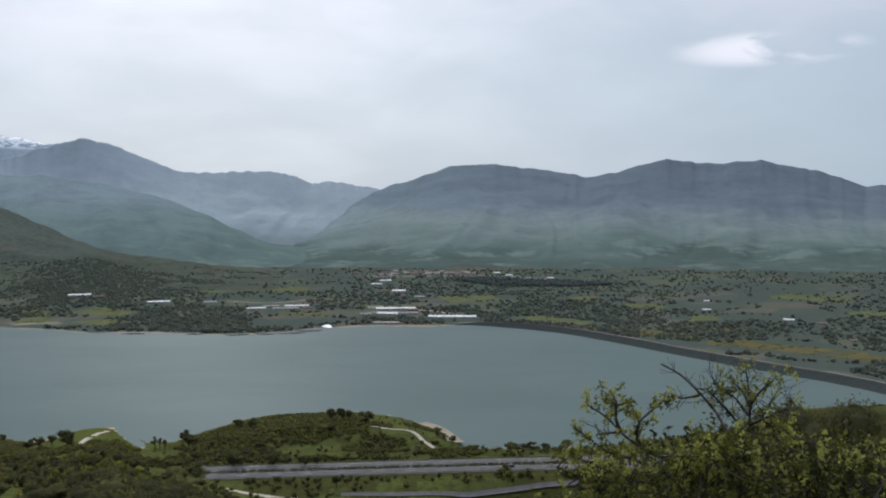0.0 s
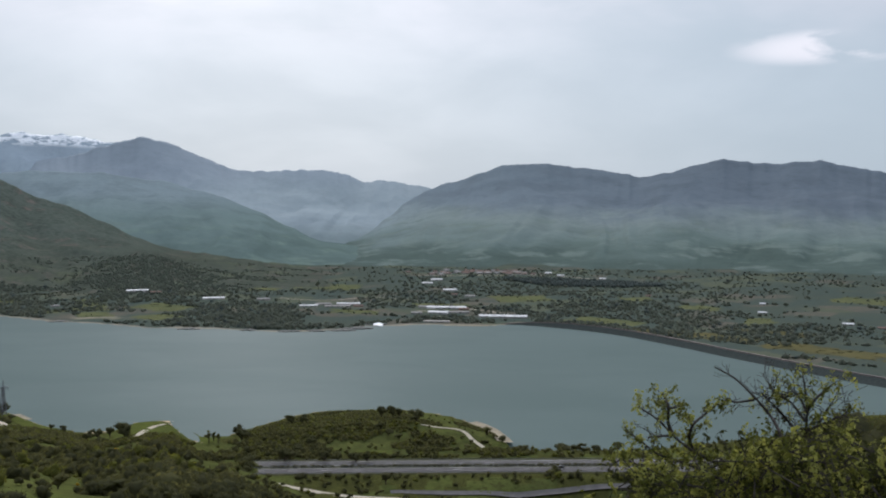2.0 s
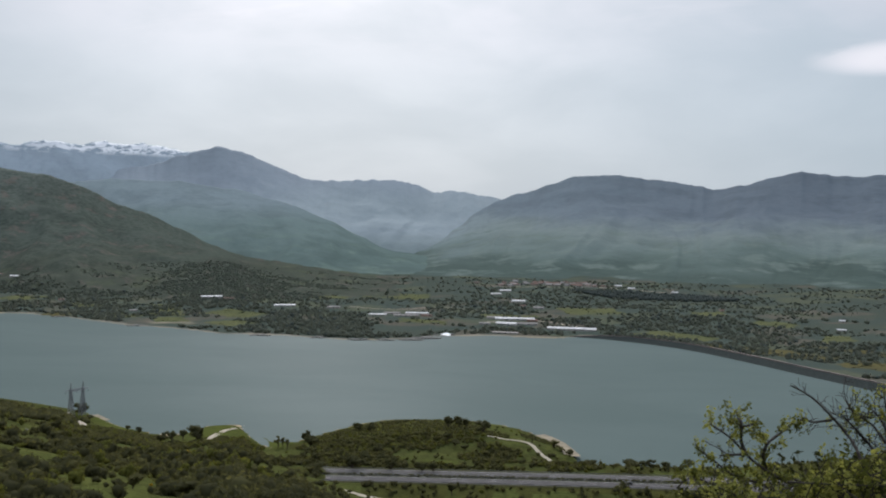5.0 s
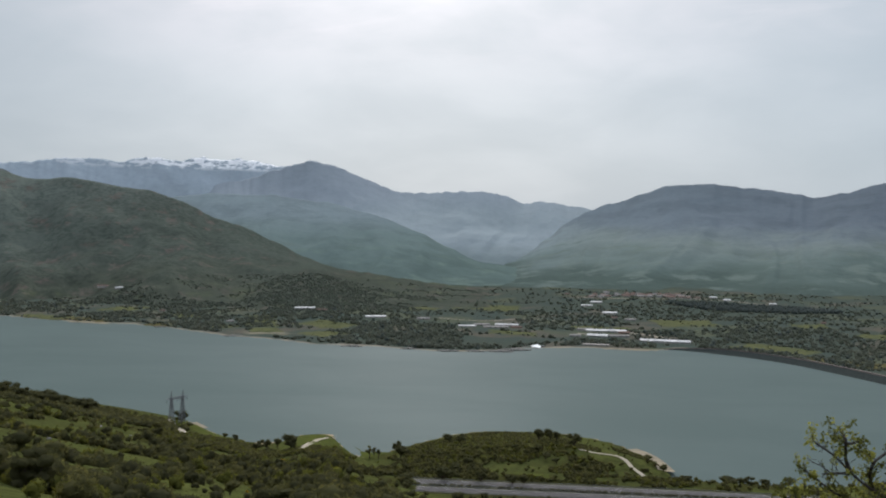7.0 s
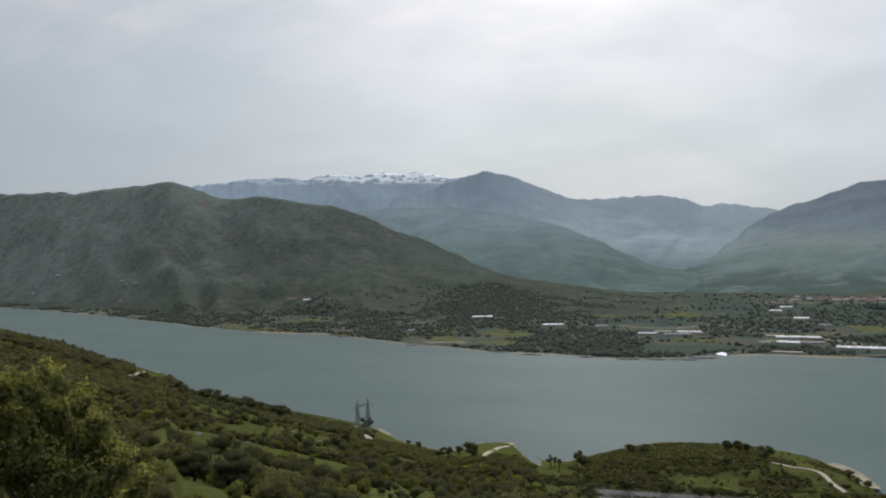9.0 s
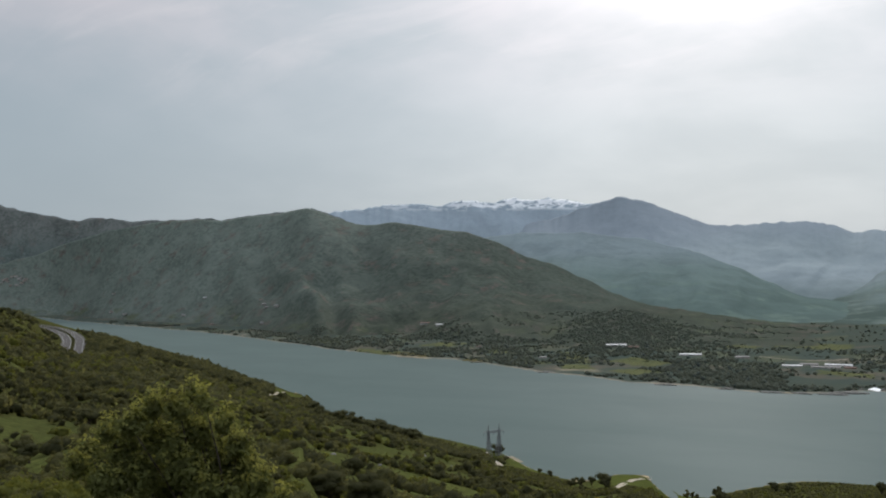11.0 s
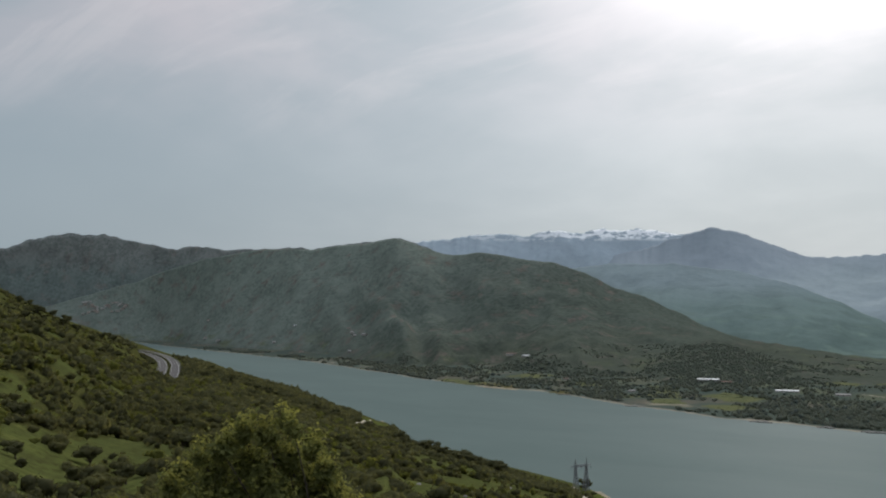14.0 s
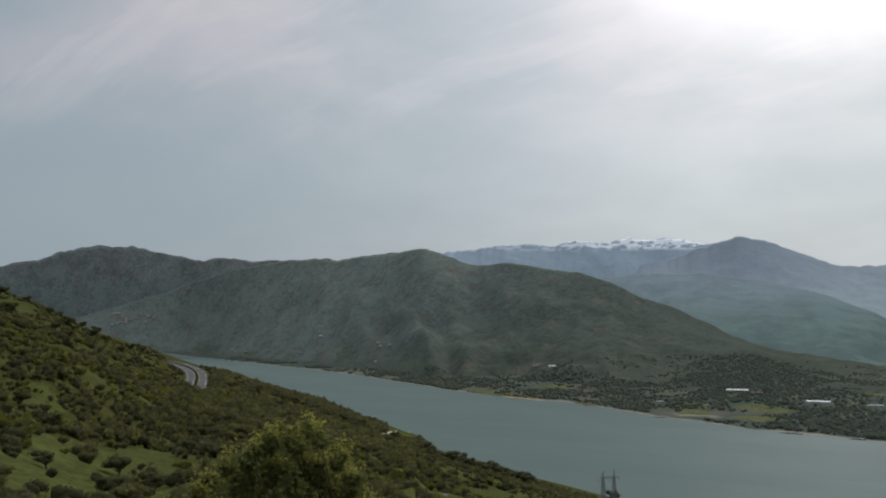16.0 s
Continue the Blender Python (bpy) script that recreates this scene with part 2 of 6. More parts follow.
def mat_leaf(name, a, b, through_color, glow=0.35):
    """Leaves: diffuse with light passing through, each clump of its own tint."""
    n = Nodes(name)
    rnd = n.add("ShaderNodeNewGeometry").outputs["Random Per Island"]
    ob = n.add("ShaderNodeObjectInfo").outputs["Random"]
    c = n.mix(rnd, a, b)
    c = n.mix(n.math("MULTIPLY", ob, 0.6), c, tuple(0.55 * v for v in a))
    c = n.mix(n.step(n.noise(0.03, 3), 0.4, 0.65, 0, 0.5), c, tuple(0.6 * v for v in b))
    d = n.add("ShaderNodeBsdfDiffuse")
    n.put(d.inputs[0], c)
    t = n.add("ShaderNodeBsdfTranslucent")
    n.put(t.inputs[0], n.mix(rnd, through_color, tuple(0.6 * v for v in through_color)))
    m = n.add("ShaderNodeMixShader")
    m.inputs[0].default_value = glow
    n.link(d.outputs[0], m.inputs[1])
    n.link(t.outputs[0], m.inputs[2])
    n.link(m.outputs[0], n.out.inputs[0])
    return n.mat


def mat_plain_noise(name, a, b, scale, rough=0.85, bump=0.3, dist=0.02, **more):
    n = Nodes(name)
    v = n.noise(scale, 5, 0.6)
    c = n.mix(n.step(v, 0.35, 0.7), a, b)
    return n.principled(c, rough, n.bump(v, bump, dist), **more)


M = {
    "slope": mat_slope(),
    "scrub_floor": mat_scrub_floor(),
    "plain": mat_plain(),
    "water": mat_water(),
    # The `ends` tone paints distance haze onto the hill's far west.
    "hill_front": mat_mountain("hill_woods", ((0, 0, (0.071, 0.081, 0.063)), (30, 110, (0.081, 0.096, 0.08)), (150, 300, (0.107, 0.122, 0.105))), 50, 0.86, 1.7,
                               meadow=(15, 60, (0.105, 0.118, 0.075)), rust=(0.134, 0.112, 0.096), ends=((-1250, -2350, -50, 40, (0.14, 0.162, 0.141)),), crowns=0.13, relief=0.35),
    # Paler than the front hill: haze between the two is in this colour.
    "hill_back": mat_mountain("hazed_hill_heath", ((0, 0, (0.1498, 0.1778, 0.1615)), (60, 200, (0.1568, 0.1849, 0.1732)), (240, 380, (0.1872, 0.1966, 0.1849))), 50, 0.8, 1.5,
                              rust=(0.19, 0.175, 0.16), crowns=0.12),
    # Woods turn lighter and bluer upwards: haze painted into the bands.
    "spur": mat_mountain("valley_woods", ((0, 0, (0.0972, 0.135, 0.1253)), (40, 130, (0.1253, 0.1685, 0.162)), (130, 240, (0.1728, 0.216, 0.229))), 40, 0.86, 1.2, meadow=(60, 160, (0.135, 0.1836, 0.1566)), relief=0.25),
    # Heath and meadow bands, each with some distance haze mixed into it.
    "massif": mat_mountain("hazed_heath_mountain", ((0, 0, (0.072, 0.098, 0.087)), (26, 95, (0.118, 0.155, 0.144)), (60, 150, (0.172, 0.208, 0.2)), (125, 230, (0.152, 0.186, 0.206))), 75, 0.89, 1.0,
                           # Dark east and pale west ends: thin and thick haze in the colour.
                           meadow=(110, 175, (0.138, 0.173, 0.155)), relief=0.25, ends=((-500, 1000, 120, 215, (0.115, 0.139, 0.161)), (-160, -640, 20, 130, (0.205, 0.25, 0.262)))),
    # Pale blue bands: the distance's haze is painted into the base colour.
    "range": mat_mountain("hazed_far_mountain", ((0, 0, (0.165, 0.205, 0.21)), (50, 130, (0.262, 0.308, 0.325)), (240, 420, (0.252, 0.292, 0.325))), 50, 0.94, 1.0,
                          # The western summit is painted with less haze than the rest.
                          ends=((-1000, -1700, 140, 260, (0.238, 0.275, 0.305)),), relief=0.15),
    # Slopes lightened by painted haze; the snow patches are their own colour.
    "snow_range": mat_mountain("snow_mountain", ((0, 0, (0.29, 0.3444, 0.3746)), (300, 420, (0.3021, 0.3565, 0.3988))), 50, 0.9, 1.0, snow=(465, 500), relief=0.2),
    "asphalt": mat_plain_noise("asphalt", (0.088, 0.084, 0.082), (0.115, 0.11, 0.106), 0.25, 0.92, 0.2),
    "verge": mat_plain_noise("verge", (0.05, 0.055, 0.025), (0.09, 0.085, 0.04), 0.4, 0.95),
    "paint": mat_plain_noise("road_paint", (0.5, 0.5, 0.48), (0.4, 0.4, 0.38), 2.0, 0.8),
    "track": mat_plain_noise("dirt_track", (0.40, 0.36, 0.29), (0.30, 0.265, 0.205), 0.3, 0.95, 0.5, 0.1),
    "sand": mat_plain_noise("lake_sand", (0.29, 0.25, 0.18), (0.2, 0.175, 0.13), 0.12, 0.95, 0.4, 0.2),
    "rock": mat_plain_noise("granite", (0.23, 0.22, 0.2), (0.12, 0.116, 0.105), 0.9, 0.9, 0.8, 0.15),
    "riprap": mat_plain_noise("dam_riprap", (0.046, 0.054, 0.051), (0.03, 0.036, 0.034), 0.4, 0.95, 0.9, 0.8),
    "concrete": mat_plain_noise("concrete", (0.36, 0.34, 0.31), (0.27, 0.25, 0.23), 0.2, 0.9),
    "white_wall": mat_plain_noise("white_render", (0.42, 0.41, 0.39), (0.30, 0.29, 0.27), 0.2, 0.9),
    "white_roof": mat_plain_noise("white_sheet_roof", (0.62, 0.62, 0.62), (0.36, 0.36, 0.36), 0.12, 0.8),
    "red_roof": mat_plain_noise("tile_roof", (0.2, 0.14, 0.115), (0.145, 0.105, 0.09), 0.3, 0.9),
    "grey_roof": mat_plain_noise("fibre_roof", (0.21, 0.2, 0.19), (0.15, 0.145, 0.14), 0.2, 0.85),
    "steel": mat_plain_noise("galvanised_steel", (0.20, 0.21, 0.22), (0.13, 0.13, 0.14), 0.6, 0.6, 0.1, 0.01, Metallic=0.4),
    "bark": mat_plain_noise("bark", (0.055, 0.042, 0.032), (0.10, 0.085, 0.07), 9.0, 0.95, 0.9, 0.02),
    "dark_glass": mat_plain_noise("window_glass", (0.03, 0.035, 0.04), (0.02, 0.02, 0.025), 0.5, 0.15),
    "oak": mat_leaf("oak_leaves", (0.066, 0.067, 0.036), (0.104, 0.103, 0.052), (0.13, 0.13, 0.043), 0.4),
    "scrub": mat_leaf("scrub_leaves", (0.1034, 0.1024, 0.04756), (0.1468, 0.1427, 0.06411), (0.1861, 0.1758, 0.05584), 0.44),
    "spring": mat_leaf("spring_leaves", (0.11, 0.118, 0.03), (0.16, 0.165, 0.048), (0.2, 0.2, 0.036), 0.42),
    # Leaves paler and bluer than near ones: valley haze put into the colour.
    "far_tree": mat_leaf("hazed_far_tree_leaves", (0.1277, 0.1512, 0.1243), (0.168, 0.1865, 0.147), (0.2184, 0.2352, 0.1722), 0.58),
    "gorse": mat_leaf("gorse_flowers", (0.45, 0.28, 0.02), (0.35, 0.24, 0.03), (0.3, 0.2, 0.02), 0.25),
}

# ---------------------------------------------------------------- land form
def table(text):
    """Rows of numbers, one row per bearing (degrees to the left of +y)."""
    return np.array([[float(v) for v in line.split()] for line in text.strip().split("\n")])


def along(az, tab, col, soft=0.35):
    """Column of a table at the bearings az, rounded off."""
    total = 0
    for k, w in ((-1, 0.25), (-0.5, 0.25), (0, 0.0), (0.5, 0.25), (1, 0.25)):
        total = total + w * np.interp(az + k * soft, tab[:, 0], tab[:, col])
    return total


def hash01(ix, iy, seed):
    h = (ix * 374761393 + iy * 668265263 + seed * 974634541) & 0x7FFFFFFF
    h = ((h ^ (h >> 13)) * 1274126177) & 0x7FFFFFFF
    return ((h ^ (h >> 16)) & 0xFFFFFF) / float(0xFFFFFF)


def value_noise(x, y, seed=0):
    ix, iy = np.floor(x).astype(np.int64), np.floor(y).astype(np.int64)
    fx, fy = x - ix, y - iy
    fx, fy = fx * fx * (3 - 2 * fx), fy * fy * (3 - 2 * fy)
    a, b = hash01(ix, iy, seed), hash01(ix + 1, iy, seed)
    c, d = hash01(ix, iy + 1, seed), hash01(ix + 1, iy + 1, seed)
    return (a + (b - a) * fx + (c - a) * fy + (a - b - c + d) * fx * fy) * 2 - 1


def fbm(x, y, octaves=4, seed=0, gain=0.5):
    total, amp = 0, 1.0
    for k in range(octaves):
        total = total + amp * value_noise(x * 2 ** k, y * 2 ** k, seed + 17 * k)
        amp *= gain
    return total


# near land: bearing, slope angle of its edge, distance of the edge, distance of the water, hollow depth, hollow place
NEAR = table("""
-180 6 400 9000 10 0.5
-60 -6 700 2000 20 0.6
-32 -10.2 650 1200 20 0.6
-28 -10.8 640 815 20 0.7
-26 -11.1 620 795 20 0.75
-21 -11.8 580 745 22 0.76
-18 -13.1 565 660 25 0.78
-8 -14.8 560 580 28 0.78
-1.6 -14.9 552 566 30 0.76
-0.9 -14.2 580 600 32 0.75
0.5 -13.6 600 645 34 0.74
3 -13.42 595 680 36 0.72
6 -13.05 590 700 37 0.72
10 -13.22 590 700 36 0.72
12 -13.42 590 690 33 0.72
14.2 -13.55 590 662 24 0.72
15.3 -13.8 590 648 12 0.7
16.5 -14.0 590 630 10 0.7
18 -14.0 600 625 12 0.68
19.3 -13.3 640 655 15 0.65
19.9 -12.65 672 690 15 0.65
20.8 -12.45 670 687 14 0.6
22.3 -12.55 660 684 14 0.55
23.4 -13.0 640 663 14 0.5
24.6 -13.0 645 662 14 0.5
27 -12.45 665 690 14 0.5
28 -12.0 695 718 14 0.5
29.2 -11.8 680 760 14 0.5
31 -11.4 650 790 14 0.5
35 -10.42 680 860 14 0.5
38.7 -9.28 740 950 15 0.5
40.9 -8.68 800 1010 15 0.45
41.4 -7.7 1060 1150 16 0.42
42 -7.6 1060 1150 17 0.42
43.3 -7.42 930 1240 18 0.4
45 -6.82 960 1330 20 0.4
47.6 -5.77 1000 1600 23 0.4
50 -5.02 1030 1800 25 0.4
53 -4.08 1060 2300 28 0.4
55 -3.75 1080 2700 32 0.4
57 -2.9 950 3300 34 0.4
58.5 -2.2 850 3600 36 0.4
61.5 -0.8 780 3800 38 0.4
63.6 0.4 760 4000 38 0.4
66 1.2 740 4200 38 0.4
80 2.5 650 9000 34 0.4
110 5 500 9000 20 0.5
180 6 400 9000 10 0.5
""")
# far water's edge: bearing, distance
FAR = table("""
-180 300
-60 500
-34 690
-29 800
-26 852
-23.3 889
-20.4 920
-17.4 963
-14.2 1020
-11 1093
-7.7 1173
-5 1218
-2.2 1248
1.9 1244
6.5 1238
8.2 1225
8.7 1192
12.4 1177
14.9 1192
17.3 1216
21.1 1232
23.8 1300
25.4 1340
28.8 1441
32.2 1580
35.1 1614
37.6 1690
40.5 1860
43.3 2051
46.8 2359
49.9 2640
52.5 2905
55 3230
57.1 3646
62 3900
70 2000
180 300
""")


def road_line(x):
    """The motorway's middle: y over x."""
    return 499.0 + 0.10 * x - 0.00007 * x * x


ROAD_Z = 11.5
# the motorway's middle where it comes round the hillside: x, y, z
FAR_ROAD = [(-r * math.sin(radians(a)), r * math.cos(radians(a)), z) for a, r, z in
            ((55.25, 925, 72), (55.15, 960, 72.5), (55.0, 1060, 73.5), (54.95, 1150, 74), (55.15, 1250, 74.5),
             (55.65, 1350, 75), (56.4, 1450, 75), (57.6, 1560, 75), (59.2, 1670, 75))]


def line_distance(x, y, line):
    """Distance of points from a line of (x, y, z), and the line's height there."""
    best, level = np.full(np.shape(x), 1e9), np.zeros(np.shape(x))
    for (ax, ay, az_), (bx, by, bz) in zip(line, line[1:]):
        dx, dy = bx - ax, by - ay
        t = np.clip(((x - ax) * dx + (y - ay) * dy) / (dx * dx + dy * dy + 1e-9), 0, 1)
        d = np.hypot(x - ax - t * dx, y - ay - t * dy)
        level = np.where(d < best, az_ + t * (bz - az_), level)
        best = np.minimum(best, d)
    return best, level


def near_height(az, r):
    el, rc, rs = (along(az, NEAR, k) for k in (1, 2, 3))
    depth, place = (along(az, NEAR, k, 1.5) for k in (4, 5))
    tan = np.tan(np.radians(el))
    u = np.minimum(r / rc, 1)
    sag = depth * np.where(u < place, np.sin(0.5 * np.pi * u / place), np.cos(0.5 * np.pi * (u - place) / (1 - place)))
    sag = sag + 1.65 * (1 - u) + 6 * (1 - np.exp(-r / 12)) * np.exp(-r / 120)
    z = EYE + np.minimum(r, rc) * tan - sag
    zc = EYE + rc * tan
    v = np.clip((r - rc) / (rs - rc), 0, 3)
    fall = zc * (1 - np.minimum(v, 1) ** 1.3) - np.maximum(v - 1, 0) * 60
    z = np.where(r > rc, np.maximum(fall, -14), z)
    x, y = -r * np.sin(np.radians(az)), r * np.cos(np.radians(az))
    rough = fbm(x / 60, y / 60, 4, 3) * 2.2 * np.clip(r / 150, 0, 1) + fbm(x / 9, y / 9, 3, 5) * 0.35 * np.clip(r / 30, 0.2, 1)
    z = z + rough * np.clip(z / 12, 0, 1) * np.where(r > rc, np.clip(1 - v, 0, 1), np.clip(1.25 - u, 0.2, 1))
    # level bench for the motorway and the lane below it
    off = np.abs(y - 4 - road_line(x))
    w = np.clip((58 - off) / 30, 0, 1) * (x < 900) * np.clip((x + 158) / 40, 0, 1)
    w = w * w * (3 - 2 * w)
    z = z * (1 - w) + (ROAD_Z - 0.4) * w
    # the motorway's bench further along the lake
    d, level = line_distance(x, y, FAR_ROAD)
    w = np.clip((46 - d) / 28, 0, 1)
    w = w * w * (3 - 2 * w)
    return z * (1 - w) + (level - 0.4) * w


def far_height(az, r):
    rf = along(az, FAR, 1, 0.2)
    x, y = -r * np.sin(np.radians(az)), r * np.cos(np.radians(az))
    edge = r - rf + 14 * fbm(x / 90, y / 90, 3, 11) * (az > -1) - 26 * np.clip((0.5 - az) / 1.5, 0, 1)
    z = np.where(edge < 0, np.maximum(edge * 0.2, -14), 0.9 * np.minimum(edge / 18, 1) + np.maximum(edge, 0) * 0.0115)
    z = z + np.clip(edge / 150, 0, 1) * (3.0 * fbm(x / 260, y / 260, 3, 21))
    return np.where(edge > 16, np.maximum(z, 0.9 + 0.4 * fbm(x / 40, y / 40, 2, 23)), z)


def land(az, r):
    """Height of the ground at a bearing (degrees) and distance."""
    return np.maximum(near_height(az, r), far_height(az, r))


def ground_z(x, y):
    x, y = np.asarray(x, float), np.asarray(y, float)
    return land(np.degrees(np.arctan2(-x, y)), np.hypot(x, y))


def polar(az, r, z):
    """A point at bearing az, distance r."""
    return Vector((-r * math.sin(radians(az)), r * math.cos(radians(az)), z))


def mesh_ob(name, verts, faces, mats, index=None, smooth=True):
    me = bpy.data.meshes.new(name)
    me.from_pydata([tuple(v) for v in verts] if not isinstance(verts, np.ndarray) else verts.tolist(), [], faces if isinstance(faces, list) else faces.tolist())
    for m in mats:
        me.materials.append(m)
    if index is not None:
        me.polygons.foreach_set("material_index", np.asarray(index, np.int32))
    me.polygons.foreach_set("use_smooth", np.full(len(me.polygons), smooth))
    me.update()
    return new(name, me)


def grid_faces(nr, nc, wrap=False):
    i, j = np.meshgrid(np.arange(nr - 1), np.arange(nc if wrap else nc - 1), indexing="ij")
    k = (j + 1) % nc
    return np.stack([i * nc + j, i * nc + k, (i + 1) * nc + k, (i + 1) * nc + j], -1).reshape(-1, 4)


def open_ground(x, y):
    """High in grassy clearings, low under scrub."""
    return fbm(x / 42, y / 42, 3, 41) + 0.5 * fbm(x / 14, y / 14, 2, 43)


# grassy clearings: bearing, distance, half widths in degrees and metres
CLEARINGS = ((60.2, 250, 5.0, 78), (56.4, 320, 3.6, 60), (63.4, 415, 1.3, 34), (42.7, 150, 1.6, 34), (40.7, 112, 1.7, 26), (35.6, 156, 1.7, 30),
             (38.6, 300, 1.3, 34), (26.0, 290, 1.4, 30), (23.3, 305, 1.3, 26), (31.5, 330, 1.2, 40), (50.5, 470, 1.0, 36), (28.4, 662, 1.0, 34), (42.9, 985, 0.8, 60))


def scrub_limit(az, r):
    limit = np.where(az > 40, 0.5, np.where((az > 14) & (r > 130) & (r < 500), 0.06, np.where((az > 14) & (r < 640), 0.2, 0.6)))
    limit = np.where((az < 19) & (r > 510), 0.3, limit)
    limit = np.where((r < 330) & (az > 18), 0.04, limit)
    limit = np.where((az > 30) & (az < 50) & (r < 430), -0.08, limit)
    limit = np.where((az >= 50) & (r < 430), 0.4, limit)
    limit = np.where((az > 50) & (r >= 400), 0.85, limit)
    for a, d, wide, deep in CLEARINGS:
        limit = limit - 2.0 * np.clip(1 - ((az - a) / wide) ** 2 - ((r - d) / deep) ** 2, 0, 0.6)
    return limit


def build_ground():
    az = np.concatenate([np.arange(-180, -34, 3.0), np.arange(-34, 70, 0.18), np.arange(70, 180, 3.0)])
    r = np.concatenate([[0.0], np.geomspace(0.05, 120, 70), np.geomspace(124, 900, 130), np.geomspace(907, 4900, 110)])
    A, R = np.meshgrid(az, r)
    Z = land(A, R)
    a = np.radians(A)
    v = np.stack([-R * np.sin(a), R * np.cos(a), Z], -1).reshape(-1, 3)
    f = grid_faces(len(r), len(az), True)
    far = (near_height(A, R) < far_height(A, R)).reshape(-1)[f[:, 0]]
    grass = open_ground(v[:, 0], v[:, 1])[f[:, 0]] > scrub_limit(A.reshape(-1), R.reshape(-1))[f[:, 0]] - 0.05
    index = np.where(far, 1, np.where(grass, 0, 2))
    ob = mesh_ob("ground", v, f[:, ::-1], [M["slope"], M["plain"], M["scrub_floor"]], index)
    return tagged(ob, "green hillside pasture and far valley floor with small fields", "ground", kind="structure")


def build_lake():
    az = np.linspace(-40, 64, 105)
    r = np.geomspace(380, 4200, 30)
    A, R = np.meshgrid(np.radians(az), r)
    v = np.stack([-R * np.sin(A), R * np.cos(A), 0 * R], -1).reshape(-1, 3)
    ob = mesh_ob("water", v, grid_faces(len(r), len(az))[:, ::-1], [M["water"]])
    return tagged(ob, "calm grey-green reservoir water with faint ripples", "lake", kind="structure")


def build_range(name, text, foot, depth, mat, label, relief=1.0, step=0.2, seed=1, back=0.02, bow=1.45, inland=300, spur=0.1, rough=3.0, gully=0.0, ribs_wide=3.0, crag=0.0):
    """A mountain with a crest of given bearings, slope angles and distances, and spurs running down to its foot."""
    tab = table(text)
    az = np.arange(tab[0, 0], tab[-1, 0] + step / 2, step)
    el, rc = along(az, tab, 1, 0.25), along(az, tab, 2, 1.5)
    el = el + 0.05 * relief * fbm(az / 0.9, 0 * az, 4, seed, 0.55) + crag * fbm(az / 0.42, 0 * az, 2, seed + 21, 0.6)
    top = EYE + rc * np.tan(np.radians(el))
    start = np.minimum(np.maximum(foot, along(az, FAR, 1, 1.0) + inland), rc - 250)
    base = far_height(az, start) - depth
    t = np.concatenate([np.linspace(0, 1, 70), 1 + np.linspace(0.05, 1, 5) * back / 0.02 * 0.06])
    T, A = np.meshgrid(t, az, indexing="ij")
    C = np.clip(T, 0, 1)
    R = start[None] + (rc - start)[None] * T
    x, y = -R * np.sin(np.radians(A)), R * np.cos(np.radians(A))
    broad = EYE + rc * np.tan(np.radians(along(az, tab, 1, 5.0)))
    rise = (top - base)[None] * C ** 2 + (np.minimum(broad, top + 25) - base)[None] * (1 - C ** 2)
    warp = fbm(x / 900, y / 900, 3, seed + 5)
    power = bow * (1 + spur * 3.2 * fbm(A / 5.0 + 0.5 * warp, 0 * A + seed, 3, seed + 3, 0.5))
    body = np.where(T <= 1, np.power(C, np.maximum(power, 0.9)), 1 - (T - 1) * 2.5)
    Z = base[None] + rise * body
    shape = 4 * C * (1 - C)
    if gully:       # side ridges and gullies that run down the face
        across = A / ribs_wide + 0.9 * fbm(A / 6.0, 1.6 * C, 2, seed + 13) + 0.35 * C
        crease = 1 - 2 * np.abs(fbm(across, 0.5 * C + seed, 3, seed + 15, 0.55))
        Z = Z + gully * shape ** 0.8 * rise * crease * np.clip(1.2 - C, 0, 1)
    ribs = fbm(x / 420 + 0.6 * warp, y / 420, 5, seed + 7, 0.55)
    fine = fbm(x / 45, y / 45, 4, seed + 9, 0.6)
    Z = Z + relief * shape * rise * spur * ribs + relief * rough * fine * np.clip(1.15 - T, 0.12, 1) * np.clip(T * 6, 0, 1)
    sight = EYE + R * np.tan(np.radians(el))[None] - 1.5
    Z = np.where(T < 0.985, np.minimum(Z, sight - 2 - 20 * (1 - C)), Z)
    v = np.stack([x, y, Z], -1).reshape(-1, 3)
    ob = mesh_ob(name, v, grid_faces(len(t), len(az))[:, ::-1], [mat])
    FORMS[name] = (az, t, start, rc, Z)
    return tagged(ob, label, "mountain", kind="structure")


FORMS = {}


def hill_height(form, az, r):
    """Height of a hill's face at bearings and distances; far below ground outside it."""
    az_g, t_g, start, rc, Z = FORMS[form]
    i = np.clip((az - az_g[0]) / (az_g[1] - az_g[0]), 0, len(az_g) - 1.001)
    st, end = np.interp(az, az_g, start), np.interp(az, az_g, rc)
    j = np.clip((r - st) / (end - st), 0, 0.999) * 69
    i0, j0 = i.astype(int), j.astype(int)
    fi, fj = i - i0, j - j0
    z = (Z[j0, i0] * (1 - fi) + Z[j0, i0 + 1] * fi) * (1 - fj) + (Z[j0 + 1, i0] * (1 - fi) + Z[j0 + 1, i0 + 1] * fi) * fj
    return np.where((r < st) | (az < az_g[0]) | (az > az_g[-1]), -99, z)


def hill_point(form, az, t):
    """Distance and height on a hill's face, at a bearing and a share of the way up."""
    az_g, t_g, start, rc, Z = FORMS[form]
    i = min(max(int((az - az_g[0]) / (az_g[1] - az_g[0])), 0), len(az_g) - 1)
    j = int(t * 69)
    return start[i] + (rc[i] - start[i]) * t_g[j], Z[j, i]


